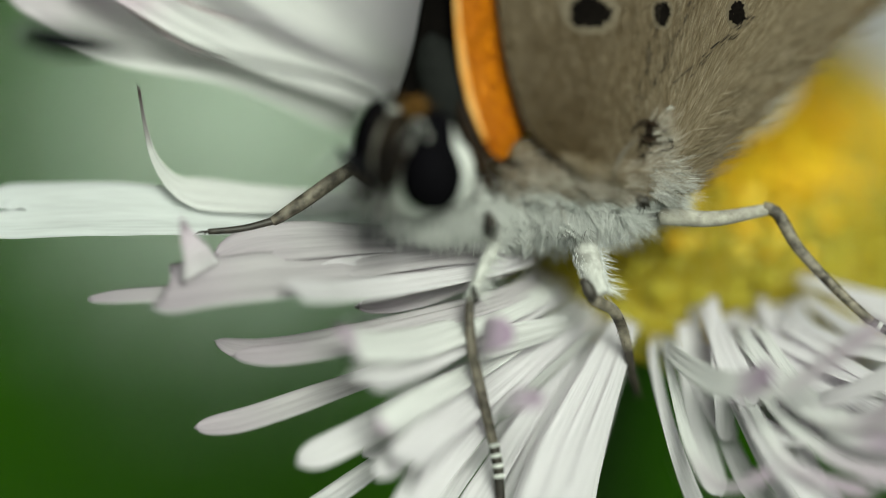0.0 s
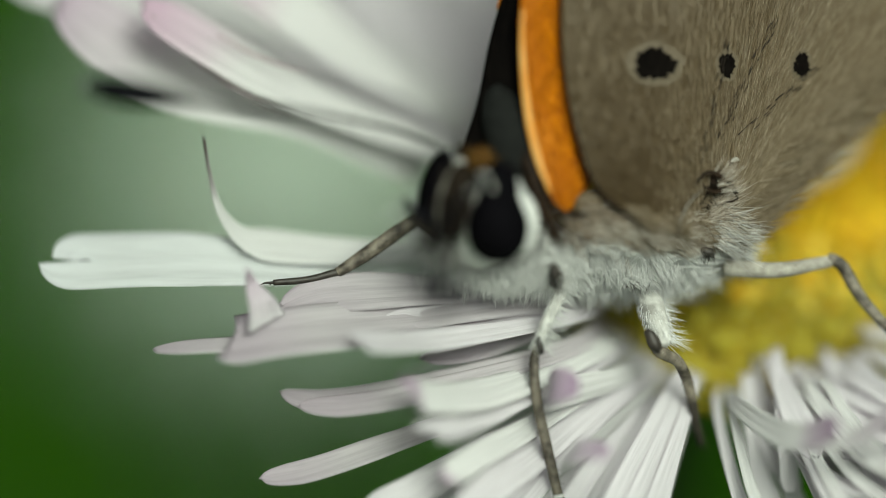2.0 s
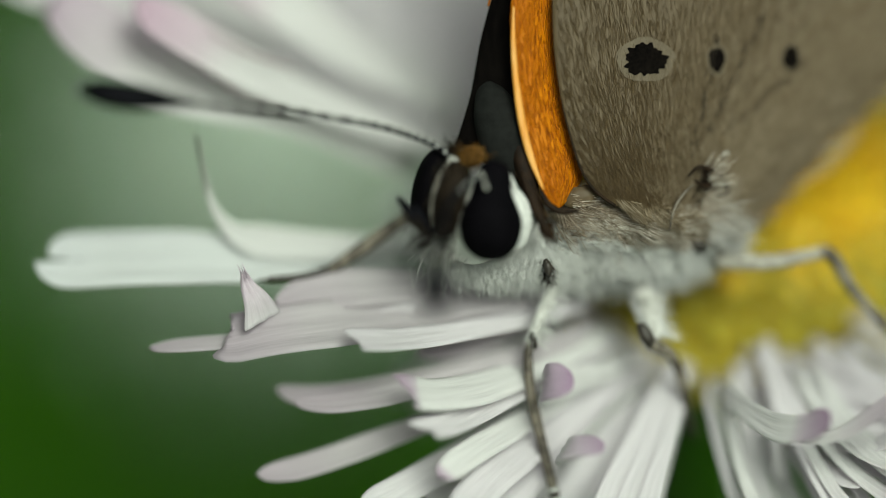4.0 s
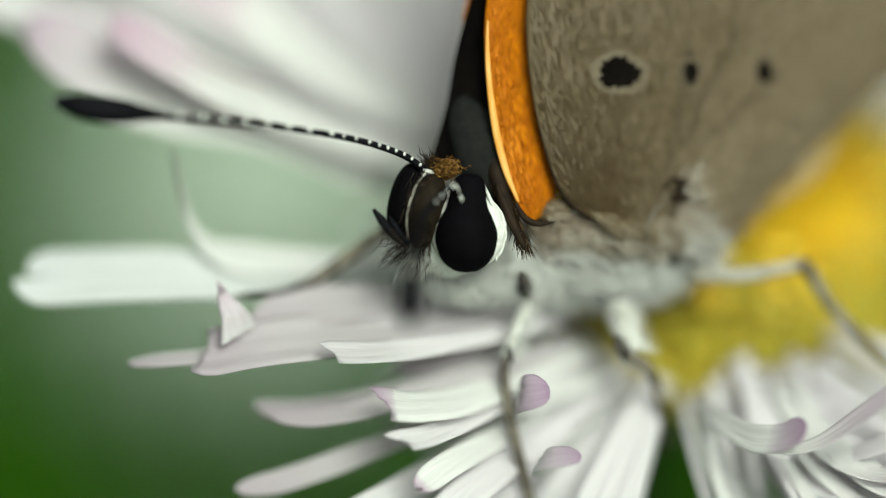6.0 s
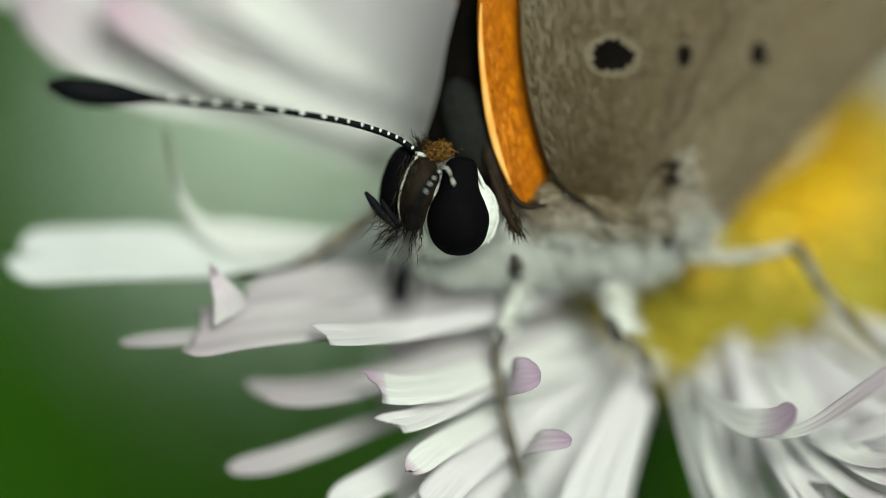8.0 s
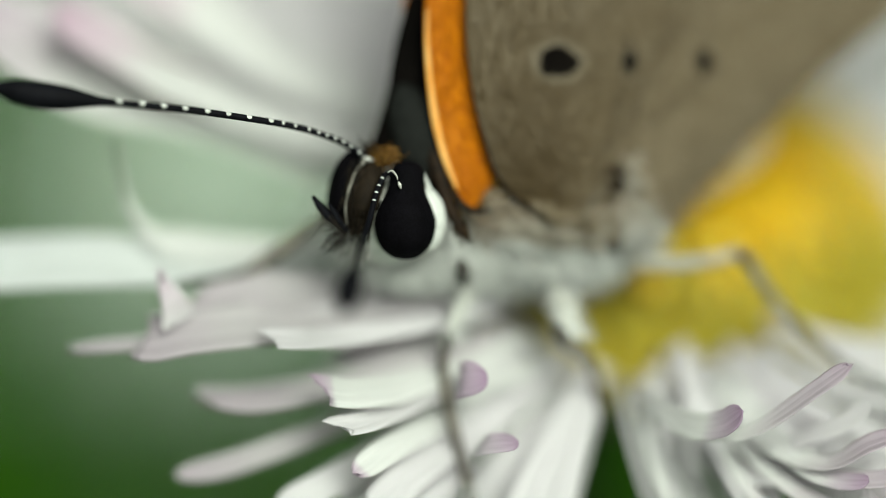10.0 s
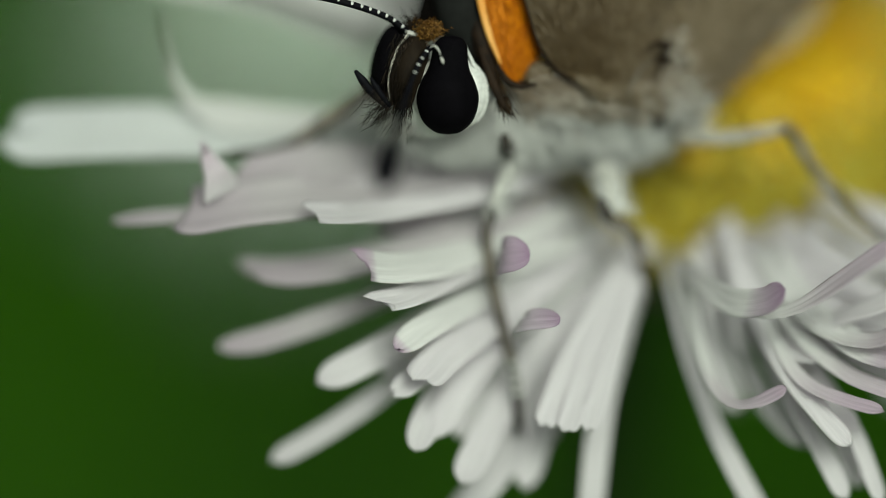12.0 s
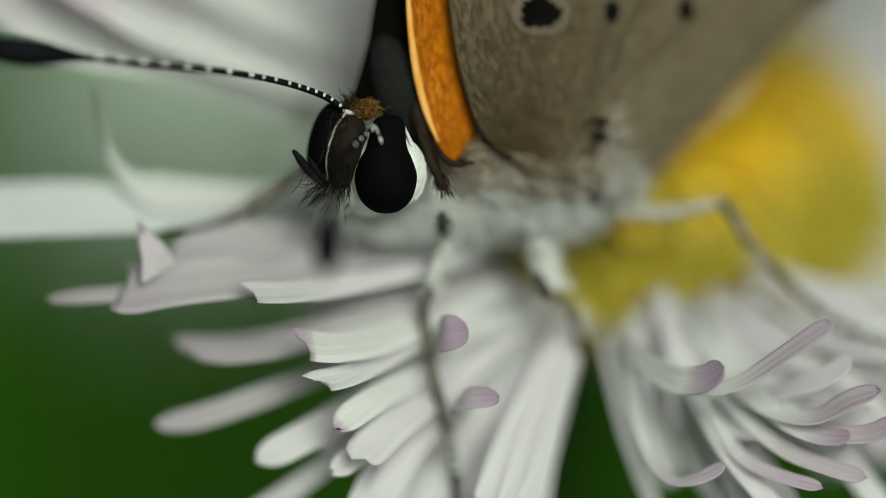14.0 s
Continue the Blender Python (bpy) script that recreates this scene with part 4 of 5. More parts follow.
        (pale_strands if rng.random() < (j - 18) / 22 else strands).append((p - n * 0.004, p + d * long + n * rng.uniform(0.004, 0.022), rng.uniform(0.006, 0.013), 0))
    tagged(part("scale_cover", *hairs(strands), WING_SCALES, ob), kind="stuff")
    # Brown wing edge, dark enough to paint the shadow line between the two wings.
    margin = [tuple(hind.grid[i, 0]) for i in range(0, 22, 3)]
    part("wing_rim", *tube(margin, [0.022, 0.022, 0.014, 0.006], 40, 8), COLLAR, ob, "dark brown hindwing edge")
    flecks = []
    for vein, count in (([(2.93, 1.41, -0.80), (3.32, 2.26, -0.70), (3.76, 3.15, -0.70)], 46), ([(2.74, 1.29, -0.70), (2.91, 1.95, -0.60), (3.09, 2.84, -0.50)], 30), ([(3.19, 1.49, -0.90), (3.85, 2.12, -0.90), (4.58, 2.72, -0.90)], 26)):
        run = spline(vein, 80)[0]
        for _ in range(count):
            k = rng.randrange(0, 78)
            d = Vector(run[k + 1] - run[k]).normalized()
            x, y = run[k][0] + rng.gauss(0, 0.035), run[k][1] + rng.gauss(0, 0.035)
            q = Vector((x, y, hind.near(x, y) + 0.03))
            flecks.append((q, q + d * rng.uniform(0.06, 0.16) + Vector((0, 0, 0.01)), rng.uniform(0.010, 0.018), 0))
    tagged(part("vein_hair", *hairs(flecks), FUR_DARK, ob, "dark flecks along the wing veins"), kind="stuff")
    tagged(part("wing_hair", *hairs(pale_strands), WING_HAIR, ob), kind="stuff")
    fringe = []
    for _ in range(1500):
        i = int(rng.random() ** 1.5 * 90)
        p = Vector(hind.grid[i, 59 - int(rng.random() ** 2 * 12)])
        d = Vector((0.75, rng.uniform(0.1, 0.7), rng.uniform(-0.4, 0.1))).normalized()
        fringe.append((p, p + d * rng.uniform(0.25, 0.7), 0.014, 0.02))
    skirt = []
    for _ in range(2000):
        j = rng.randrange(6, 58)
        p = Vector(hind.grid[int(rng.random() ** 2 * 4), j]) + Vector((0, 0, 0.004))
        d = (Vector((0.45, rng.uniform(-1.0, -0.1), rng.uniform(0, 0.25))) + noise.noise_vector(p * 4.0) * 0.7).normalized()
        skirt.append((p, p + d * rng.uniform(0.1, 0.28), rng.uniform(0.008, 0.014), 0.01))
    tagged(part("wing_base_hair", *hairs(skirt), WING_HAIR, ob, "tan hair over the wing base"), kind="stuff")
    tagged(part("wing_fringe", *hairs(fringe), WING_HAIR, ob), kind="stuff")
    # the knot of dark and silvery hair at the wing's root, and the pale fan of fur below it
    kx, ky, _ = (2.930, 0.950, -1.000)
    kz = hind.near(kx, ky)
    part("wing_joint", *ellipsoid((kx + 0.03, ky + 0.06, kz), (0.10, 0.15, 0.05), (0, 0, -35), 10, 14, 0.4), COLLAR, butterfly, "dark wing joint")
    for line, radius, mat, name in (
            (((2.71, 0.985), (2.84, 1.11), (3.02, 1.06), (3.20, 0.90), (3.245, 0.77), (3.06, 0.72)), 0.034, COLLAR, "dark brown curl at the wing root"),
            (((2.78, 0.94), (2.92, 0.86), (3.10, 0.88)), 0.026, COLLAR, "dark brown curl at the wing root"),
            # This dark tube paints the shade of the furrow in the fur.
            (((2.78, 0.88), (2.62, 0.73), (2.51, 0.53), (2.45, 0.27)), 0.020, LEG_GREY, "dark line from the wing root to the body"),
            (((3.04, 1.02), (3.12, 1.05), (3.21, 1.00)), 0.024, LEG_TAN, "cream gleaming scale"),
            (((2.98, 0.94), (3.07, 0.97), (3.14, 0.93)), 0.018, LEG_TAN, "cream gleaming scale"),
            (((3.16, 1.26), (3.22, 1.29), (3.27, 1.28)), 0.030, LEG_TAN, "cream gleaming scale")):
        path = [(x, y, hind.near(x, y) + 0.13) for x, y in line]
        part("wing_curl", *tube(path, [radius * 0.4, radius, radius, radius * 0.3], 16, 8, 0.6), mat, butterfly, name)
    tuft, wisps, fan, snow = [], [], [], []
    for _ in range(70):
        p = Vector((kx, ky, kz + 0.07)) + Vector((rng.gauss(0.14, 0.06), rng.gauss(0.06, 0.10), 0))
        d = (p - Vector((kx - 0.12, ky - 0.10, kz))).normalized()
        tuft.append((p, p + d * rng.uniform(0.08, 0.34) + Vector((0, rng.uniform(-0.04, 0.04), rng.uniform(0.02, 0.12))), rng.uniform(0.010, 0.020), 0.01))
    for _ in range(150):
        t = rng.random()
        p = Vector((kx, ky, kz + 0.04)).lerp(Vector((kx - 0.46, ky - 0.62, kz + 0.08)), t * t) + Vector((rng.gauss(0, 0.06), rng.gauss(0, 0.09 * (1 - 0.6 * t)), 0))
        wisps.append((p, p + Vector((rng.uniform(-0.04, 0.12), rng.uniform(-0.10, 0.06), rng.uniform(0.0, 0.05))), 0.011, 0))
    for _ in range(620):
        t = rng.random()
        t = 0.2 + 0.8 * t
        p = Vector((kx - 0.02 + 0.16 * t, ky - 0.12 - 0.62 * t, kz + 0.02 - 0.1 * t)) + Vector((rng.gauss(0, 0.09), rng.gauss(0, 0.08), 0))
        d = (Vector((1.0, rng.uniform(-0.3, 0.9) - 0.6 * t, rng.uniform(-0.1, 0.2))) + noise.noise_vector(p * 4.0) * 0.5).normalized()
        (snow if t > rng.uniform(0.35, 0.9) else fan).append((p, p + d * rng.uniform(0.15, 0.6), rng.uniform(0.006, 0.011), 0.01))
    tagged(part("wisp", *hairs(wisps), FUR_FACE, butterfly, "dark wisps at the wing root"), kind="stuff")
    tagged(part("tuft", *hairs(tuft), FUR_CREAM, butterfly, "silvery hair tuft at the wing root"), kind="stuff")
    tagged(part("fur_fan", *hairs(snow), FUR_GREY, butterfly, "white fur fanning out behind the thorax"), kind="stuff")
    tagged(part("fur_fan", *hairs(fan), FUR_CREAM, butterfly, "pale fur fanning out below the wing root"), kind="stuff")
    return hind


wings()


def body():
    rng = random.Random(12)
    part("thorax", *ellipsoid((1.929, 0.271, -1.650), (1.50, 0.64, 0.75), (0, 0, 3), 22, 34, 0.1), BODY_PALE, butterfly, "thorax clothed in white fur")
    part("thorax_back", *ellipsoid((0.30, 1.45, -0.530), (0.35, 0.82, 0.28), (0, 0, 18), 16, 24, 0.05), BODY_DARK, butterfly, "slate-black back of the thorax")
    part("abdomen", *ellipsoid((3.878, 1.349, -3.300), (1.5, 0.55, 0.55), (0, 32, 22), 18, 24, 0.05), BODY_PALE, butterfly)
    part("breast", *ellipsoid((0.720, 0.007, -1.150), (0.62, 0.42, 0.5), (0, 0, 10), 16, 24, 0.1), BODY_PALE, butterfly, "white furry breast")
    part("collar", *tube([(0.44, 1.60, -0.450), (0.50, 1.17, -0.300), (0.62, 0.80, -0.220), (0.78, 0.46, -0.200)], [0.06, 0.11, 0.09, 0.05], 16, 10), COLLAR, butterfly, "dark brown collar behind the eye")
    part("thorax_side", *ellipsoid((1.88, 0.37, -0.900), (1.02, 0.26, 0.36), (0, 10, -8), 18, 30, 0.10), BODY_TAN, butterfly, "tan flank under the wing base")
    part("collar", *tube([(0.50, 1.05, -0.180), (0.60, 0.78, -0.110), (0.73, 0.46, -0.070), (0.86, 0.20, -0.080)], [0.03, 0.06, 0.06, 0.035], 14, 10), COLLAR, butterfly, "dark rusty stripe behind the eye ring")
    part("wing_lobe", *ellipsoid((1.29, 0.72, -0.450), (0.24, 0.14, 0.07), (0, 0, 18), 14, 20, 0.2), WING_GREY, butterfly, "tan fold at the base of the forewing")
    part("wing_fold", *tube([(0.74, 0.80, -0.200), (0.87, 0.60, -0.170), (1.03, 0.525, -0.170), (1.25, 0.545, -0.220)], [0.025, 0.045, 0.045, 0.012], 14, 10), COLLAR, butterfly, "dark fold under the forewing")
    white, tan, dark, cream, smoke = [], [], [], [], []
    for _ in range(2400):
        w, a = rng.uniform(-0.82, 0.82), rng.uniform(-1.5, 1.2)
        r = math.sqrt(1 - (w / 0.85) ** 2)
        n = Vector((w * 0.2, math.sin(a), math.cos(a))).normalized()
        p = Vector((1.88, 0.370, -0.830)) + Vector((w, 0.25 * r * math.sin(a) - 0.13 * w, 0.38 * r * math.cos(a) - 0.17 * w))
        d = (n * 0.15 + Vector((0.85, -0.15, 0)) + noise.noise_vector(p * 3.5) * 0.7).normalized()
        (cream if a < rng.gauss(0.45, 0.5) else tan).append((p - n * 0.03, p + d * rng.uniform(0.12, 0.34), rng.uniform(0.005, 0.010), 0.015))
    for _ in range(420):
        t = rng.random()
        p = Vector((1.15, 0.62, -0.400)).lerp(Vector((2.70, 0.50, -0.780)), t) + Vector((0, rng.gauss(0, 0.07), rng.uniform(0, 0.06)))
        d = Vector((1.0, rng.uniform(-0.45, 0.25), rng.uniform(-0.25, 0.05))).normalized()
        (cream if rng.random() < 0.45 else tan).append((p, p + d * rng.uniform(0.2, 0.5), rng.uniform(0.006, 0.012), 0.03))
    for _ in range(700):
        t = rng.random()
        p = Vector((0.95, 0.30, -0.560)).lerp(Vector((2.70, 0.10, -0.900)), t) + Vector((0, rng.gauss(0, 0.10), rng.uniform(-0.06, 0.06)))
        d = (Vector((0.8, rng.uniform(-0.5, 0.5), 0.05)) + noise.noise_vector(p * 3.0) * 0.9).normalized()
        (cream if p.y > 0.22 + rng.gauss(0, 0.08) else white).append((p, p + d * rng.uniform(0.12, 0.38), rng.uniform(0.006, 0.012), 0.02))
    tagged(part("flank_fur", *hairs(cream), FUR_CREAM, butterfly, "cream and tan hair on the flank"), kind="stuff")
    # long white hairs over the underside
    for _ in range(620):
        w, a = rng.uniform(-1.45, 1.45), rng.uniform(-1.75, 0.75)
        c, r = Vector((1.929, 0.271, -1.650)), math.sqrt(max(0.02, 1 - (w / 1.50) ** 2))
        n = Vector((w * 0.35, math.sin(a), math.cos(a))).normalized()
        p = c + Vector((w, 0.64 * r * math.sin(a) + 0.05 * w, 0.75 * r * math.cos(a)))
        d = (n * 0.22 + Vector((0.25 + 0.6 * w, -0.45 + 0.25 * w, 0.05)) + noise.noise_vector(p * 2.6) * 1.1).normalized()
        tip = p + d * rng.uniform(0.18, 0.44)
        upper, grey = a > rng.gauss(0.2, 0.3), noise.noise(p * 2.2) > 0.18
        for _ in range(13):
            q = p + Vector((rng.gauss(0, 0.075), rng.gauss(0, 0.075), rng.gauss(0, 0.03)))
            lock = tan if upper and rng.random() < 0.30 else smoke if grey and rng.random() < 0.35 else white
            lock.append((q - n * 0.02, tip + Vector([rng.gauss(0, 0.06) for _ in range(3)]), rng.uniform(0.005, 0.010), 0.015))
    for _ in range(1500):
        w, a = rng.uniform(0, 6.28), rng.uniform(0.2, 1.6)
        n = Vector((math.sin(a) * math.cos(w), math.sin(a) * math.sin(w), math.cos(a)))
        p = Vector((0.720, 0.007, -1.150)) + Vector((0.62 * n.x, 0.42 * n.y, 0.5 * n.z))
        d = (n * 0.5 + Vector((-0.1, -0.7, 0.1)) + noise.noise_vector(p * 5.0) * 0.8 + Vector([rng.gauss(0, 0.2) for _ in range(3)])).normalized()
        white.append((p, p + d * rng.uniform(0.15, 0.4), 0.008, 0.01))
    # the fringe that hangs below the body
    for _ in range(700):
        w = rng.uniform(-1.0, 1.1)
        r = math.sqrt(1 - (w / 1.50) ** 2)
        a = rng.uniform(-1.5, -0.7)
        p = Vector((1.929, 0.271, -1.650)) + Vector((w, 0.64 * r * math.sin(a) + 0.05 * w, 0.75 * r * math.cos(a)))
        d = (Vector((0.35 * w + 0.2 + 0.6 * max(0, w - 0.2), -1.0, 0.25)) + noise.noise_vector(p * 3.0) * 1.0 + Vector([rng.gauss(0, 0.15) for _ in range(3)])).normalized()
        white.append((p, p + d * rng.uniform(0.12, 0.42) * (1 if w < 0.2 else 0.6), rng.uniform(0.006, 0.011), 0.0))
    for _ in range(900):
        t = rng.random()
        p = Vector((0.976, 0.417, -0.550)).lerp(Vector((2.741, 0.419, -1.050)), t) + Vector((rng.gauss(0, 0.05), rng.gauss(0, 0.13), rng.uniform(-0.1, 0.1)))
        d = (Vector((0.5, rng.uniform(-0.7, 0.4), 0.25)) + noise.noise_vector(p * 4.0)).normalized()
        tan.append((p, p + d * rng.uniform(0.1, 0.4), 0.011, 0.02))
    for _ in range(420):
        t = rng.random()
        p = Vector((0.50, 1.15, -0.250)).lerp(Vector((0.86, 0.22, -0.080)), t) + Vector((rng.gauss(0, 0.045), 0, rng.uniform(-0.05, 0.04)))
        dark.append((p, p + Vector((rng.uniform(-0.06, 0.12), -rng.uniform(0.10, 0.24), rng.uniform(0, 0.05))), 0.012, 0))
    tagged(part("white_fur", *hairs(white), FUR_WHITE, butterfly, "long white fur under the thorax"), kind="stuff")
    tagged(part("grey_fur", *hairs(smoke), FUR_GREY, butterfly, "grey fur patches under the thorax"), kind="stuff")
    tagged(part("tan_fur", *hairs(tan), FUR_TAN, butterfly, "tan hair along the wing base"), kind="stuff")
    tagged(part("collar_fur", *hairs(dark), hair_material("collar_fur", [(0, (0.006, 0.004, 0.002)), (0.8, (0.03, 0.016, 0.007)), (1, (0.10, 0.06, 0.028))]), butterfly), kind="stuff")


body()


def head():
    rng = random.Random(31)
    part("head", *ellipsoid((-0.119, 0.40, -0.500), (0.55, 0.56, 0.5), (0, 0, 8), 18, 26, 0.05), BODY_PALE, butterfly, "grey-white head")
    part("face", *ellipsoid((-0.43, 0.70, -0.080), (0.26, 0.5, 0.30), (0, 0, -14), 16, 22, 0.08), FACE_BROWN, butterfly, "dark brown hairy face")
    part("eye", *lathe((0.09, 0.36, 0.080), [(-0.475, 0.0, 0.0), (-0.44, 0.17, 0.0), (-0.28, 0.34, 0.0), (0.0, 0.41, 0.0), (0.22, 0.355, 0.0), (0.37, 0.28, 0.01), (0.50, 0.245, 0.02), (0.68, 0.22, 0.035), (0.79, 0.15, 0.04), (0.83, 0.0, 0.04)], 0.88), EYE_BLACK, butterfly, "large black compound eye with a dark patch above it")
    part("eye", *ellipsoid((-0.705, 0.83, -0.270), (0.22, 0.53, 0.34), (0, 0, -13), 22, 30), EYE_BLACK, butterfly, "far black compound eye")
    part("eye_ring", *ellipsoid((0.17, 0.44, -0.100), (0.435, 0.50, 0.22), (0, 0, 8), 24, 40, 0.03), SCALE_WHITE, butterfly, "white scales behind the eye")
    part("eye_ring", *ellipsoid((0.0, 0.45, -0.050), (0.385, 0.46, 0.24), (0, 0, -6), 24, 40, 0.03), LEG_PALE, butterfly, "white scales before the eye")
    part("eye_ring", *tube([(0.31, 1.09, 0.020), (0.38, 0.92, 0.000), (0.45, 0.76, -0.020), (0.53, 0.62, -0.060)], [0.008, 0.022, 0.032, 0.04], 12, 8, 0.6), SCALE_WHITE, butterfly, "thin white line above the eye ring")
    part("face_stripe", *tube([(-0.44, 1.20, 0.020), (-0.55, 1.04, 0.080), (-0.645, 0.80, 0.110), (-0.69, 0.54, 0.110), (-0.66, 0.32, 0.080)], [0.012, 0.022, 0.018, 0.014, 0.006], 14, 8), LEG_TAN, butterfly, "pale line before the far eye")
    part("antenna_socket", *tube([(-0.14, 1.02, 0.330), (-0.08, 1.045, 0.350), (-0.02, 0.98, 0.360), (-0.005, 0.925, 0.350)], [0.006, 0.016, 0.014, 0.006], 14, 8), LEG_PALE, butterfly, "pale rim round the antenna root")
    part("antenna_socket", *tube([(0.005, 0.90, 0.340), (0.025, 0.85, 0.345), (0.035, 0.81, 0.340)], [0.012, 0.026, 0.010], 8, 8), LEG_PALE, butterfly, "pale rim round the antenna root")
    part("antenna_socket", *ellipsoid((-0.40, 1.215, 0.000), (0.075, 0.035, 0.05), (0, 0, -20), 8, 12, 0.3), LEG_PALE, butterfly, "pale root of the far antenna")
    part("crown", *ellipsoid((-0.16, 1.25, -0.120), (0.17, 0.14, 0.12), (0, 0, 10), 12, 18, 0.2), RUST, butterfly, "rust-coloured crown tuft")
    tuft, fuzz, cheek, chin = [], [], [], []
    # white scales lie round the eye and point backwards
    for k in range(800):
        w = rng.uniform(-0.75, 1.1)
        g = rng.uniform(0.88, 1.0)
        p = Vector((0.17 + 0.435 * g * math.cos(w), 0.44 + 0.50 * g * math.sin(w), -0.07 + 0.1 * (1 - g)))
        d = Vector((math.cos(w) * 0.3 + 0.35 * math.sin(w), math.sin(w) * 0.3 - 0.7, -0.1)).normalized()
        cheek.append((p, p + d * rng.uniform(0.04, 0.11), rng.uniform(0.008, 0.013), 0))
    for _ in range(600):
        p = Vector((-0.16, 1.26, 0.000)) + Vector((rng.gauss(0.0, 0.085), rng.gauss(0.0, 0.065), rng.uniform(-0.06, 0.05)))
        tuft.append((p, p + Vector((rng.uniform(-0.03, 0.06), rng.uniform(-0.05, 0.05), rng.uniform(0, 0.02))), 0.014, 0))
    for _ in range(220):
        p = Vector((-0.365, 1.30, -0.150)) + Vector((rng.gauss(0, 0.06), rng.gauss(0, 0.05), rng.uniform(0, 0.1)))
        fuzz.append((p, p + Vector((rng.uniform(-0.10, 0.06), rng.uniform(-0.05, 0.16), rng.uniform(0, 0.1))), 0.012, 0))
    brow = []
    for _ in range(1500):
        p = Vector((-0.50, 0.66, 0.190)) + Vector((max(-0.24, min(0.12, rng.gauss(0, 0.09))), rng.gauss(0, 0.22), 0))
        p.z -= 1.6 * (p.x + 0.45) ** 2 + 0.4 * (p.y - 0.66) ** 2 + 0.02
        brow.append((p, p + Vector((rng.uniform(-0.08, 0.02), -rng.uniform(0.05, 0.18), rng.uniform(0, 0.06))), 0.011, 0))
    for _ in range(350):
        p = Vector((-0.50, 0.10, -0.250)) + Vector((rng.gauss(0, 0.12), rng.gauss(0, 0.1), rng.uniform(-0.2, 0.1)))
        chin.append((p, p + Vector((-rng.uniform(0.02, 0.2), -rng.uniform(0.05, 0.28), rng.uniform(0, 0.1))), 0.011, 0))
    for _ in range(3600):
        p = Vector((0.16, -0.12, -0.750)) + Vector((rng.gauss(0, 0.33), rng.gauss(-0.02, 0.10), rng.uniform(-0.3, 0.10)))
        d = Vector((rng.uniform(-0.08, 0.10), -rng.uniform(0.1, 0.34), rng.uniform(0, 0.12))) + noise.noise_vector(p * 4.0) * 0.1
        cheek.append((p, p + d, rng.uniform(0.006, 0.011), 0))
    for _ in range(110):
        p = Vector((-0.78, 0.20, 0.060)) + Vector((rng.gauss(0, 0.09), rng.gauss(0, 0.09), rng.uniform(-0.1, 0.1)))
        fuzz.append((p, p + Vector((-rng.uniform(0.05, 0.20), rng.uniform(-0.20, 0.0), rng.uniform(-0.02, 0.08))), 0.009, 0))
    tagged(part("crown_fur", *hairs(tuft), FUR_RUST, butterfly), kind="stuff")
    tagged(part("brow_fur", *hairs(brow), FUR_FACE, butterfly), kind="stuff")
    tagged(part("face_fur", *hairs(fuzz), FUR_FACE, butterfly), kind="stuff")
    tagged(part("chin_fur", *hairs(chin), FUR_GREY, butterfly, "grey whiskers under the face"), kind="stuff")
    tagged(part("cheek_fur", *hairs(cheek), FUR_WHITE, butterfly), kind="stuff")
    for pts, r in (([(-0.69, 0.23, 0.050), (-0.90, 0.43, 0.100), (-1.03, 0.60, 0.130), (-1.12, 0.72, 0.140)], [0.035, 0.04, 0.055, 0.06, 0.025]), ([(-0.67, 0.26, 0.080), (-0.80, 0.43, 0.120), (-0.92, 0.63, 0.130)], [0.03, 0.04, 0.045, 0.02])):
        palp = part("palp", *tube(pts, r, 16, 10), ANTENNA_BLACK, butterfly, "black-tipped feeler beside the mouth")
        bristles = []
        line = spline(pts, 12)[0]
        for _ in range(90):
            p = Vector(line[rng.randrange(0, 8)])
            bristles.append((p, p + Vector((-rng.uniform(0.02, 0.12), rng.uniform(-0.16, 0.06), rng.uniform(-0.05, 0.1))), 0.010, 0))
        tagged(part("bristles", *hairs(bristles), FUR_DARK, palp), kind="stuff")


head()


def antenna(points, radii, rings, origin):
    """A black feeler with white bands and a club; its parts lie about its root."""
    o = Vector(origin)
    holder_pts = [tuple(Vector(p) - o) for p in points]
    v, f = tube(holder_pts, radii, 90, 12)
    shaft = part("antenna", v, f, ANTENNA_BLACK, butterfly, "black antenna with white bands and a club")
    shaft.location = o * MM
    line, run = spline(holder_pts, 300)
    r = np.interp(np.linspace(0, 1, 300), np.linspace(0, 1, len(radii)), radii)
    for s, width in rings:
        k = int(s * 299)
        half = max(1, int(width / run[-1] * 150))
        a, b = max(0, k - half), min(299, k + half)
        part("band", *tube([tuple(line[q] + r[k] * np.array([0.0, 0.3, 0.42])) for q in (a, k, b)], [r[k] * 0.6, r[k] * 0.78, r[k] * 0.6], 7, 12), SCALE_WHITE, shaft)
    return shaft


far_rings = [(0.02 + 0.024 * i, 0.035) for i in range(6)] + [(0.165 + 0.036 * i, 0.06) for i in range(3)] + [(0.27 + 0.058 * i, 0.075) for i in range(8)]
antenna([(-0.44, 1.24, -0.050), (-0.70, 1.42, 0.000), (-1.07, 1.56, 0.100), (-1.51, 1.67, 0.200), (-2.10, 1.76, 0.400), (-2.69, 1.835, 0.600), (-3.20, 1.887, 0.740), (-3.72, 1.937, 0.840), (-4.23, 1.983, 0.920), (-4.75, 2.035, 0.980), (-5.26, 2.136, 1.020)],
        [0.045] * 9 + [0.048, 0.05, 0.05, 0.05, 0.05, 0.05, 0.062, 0.11, 0.165, 0.19, 0.19, 0.165, 0.07], far_rings, (-0.44, 1.24, -0.050))
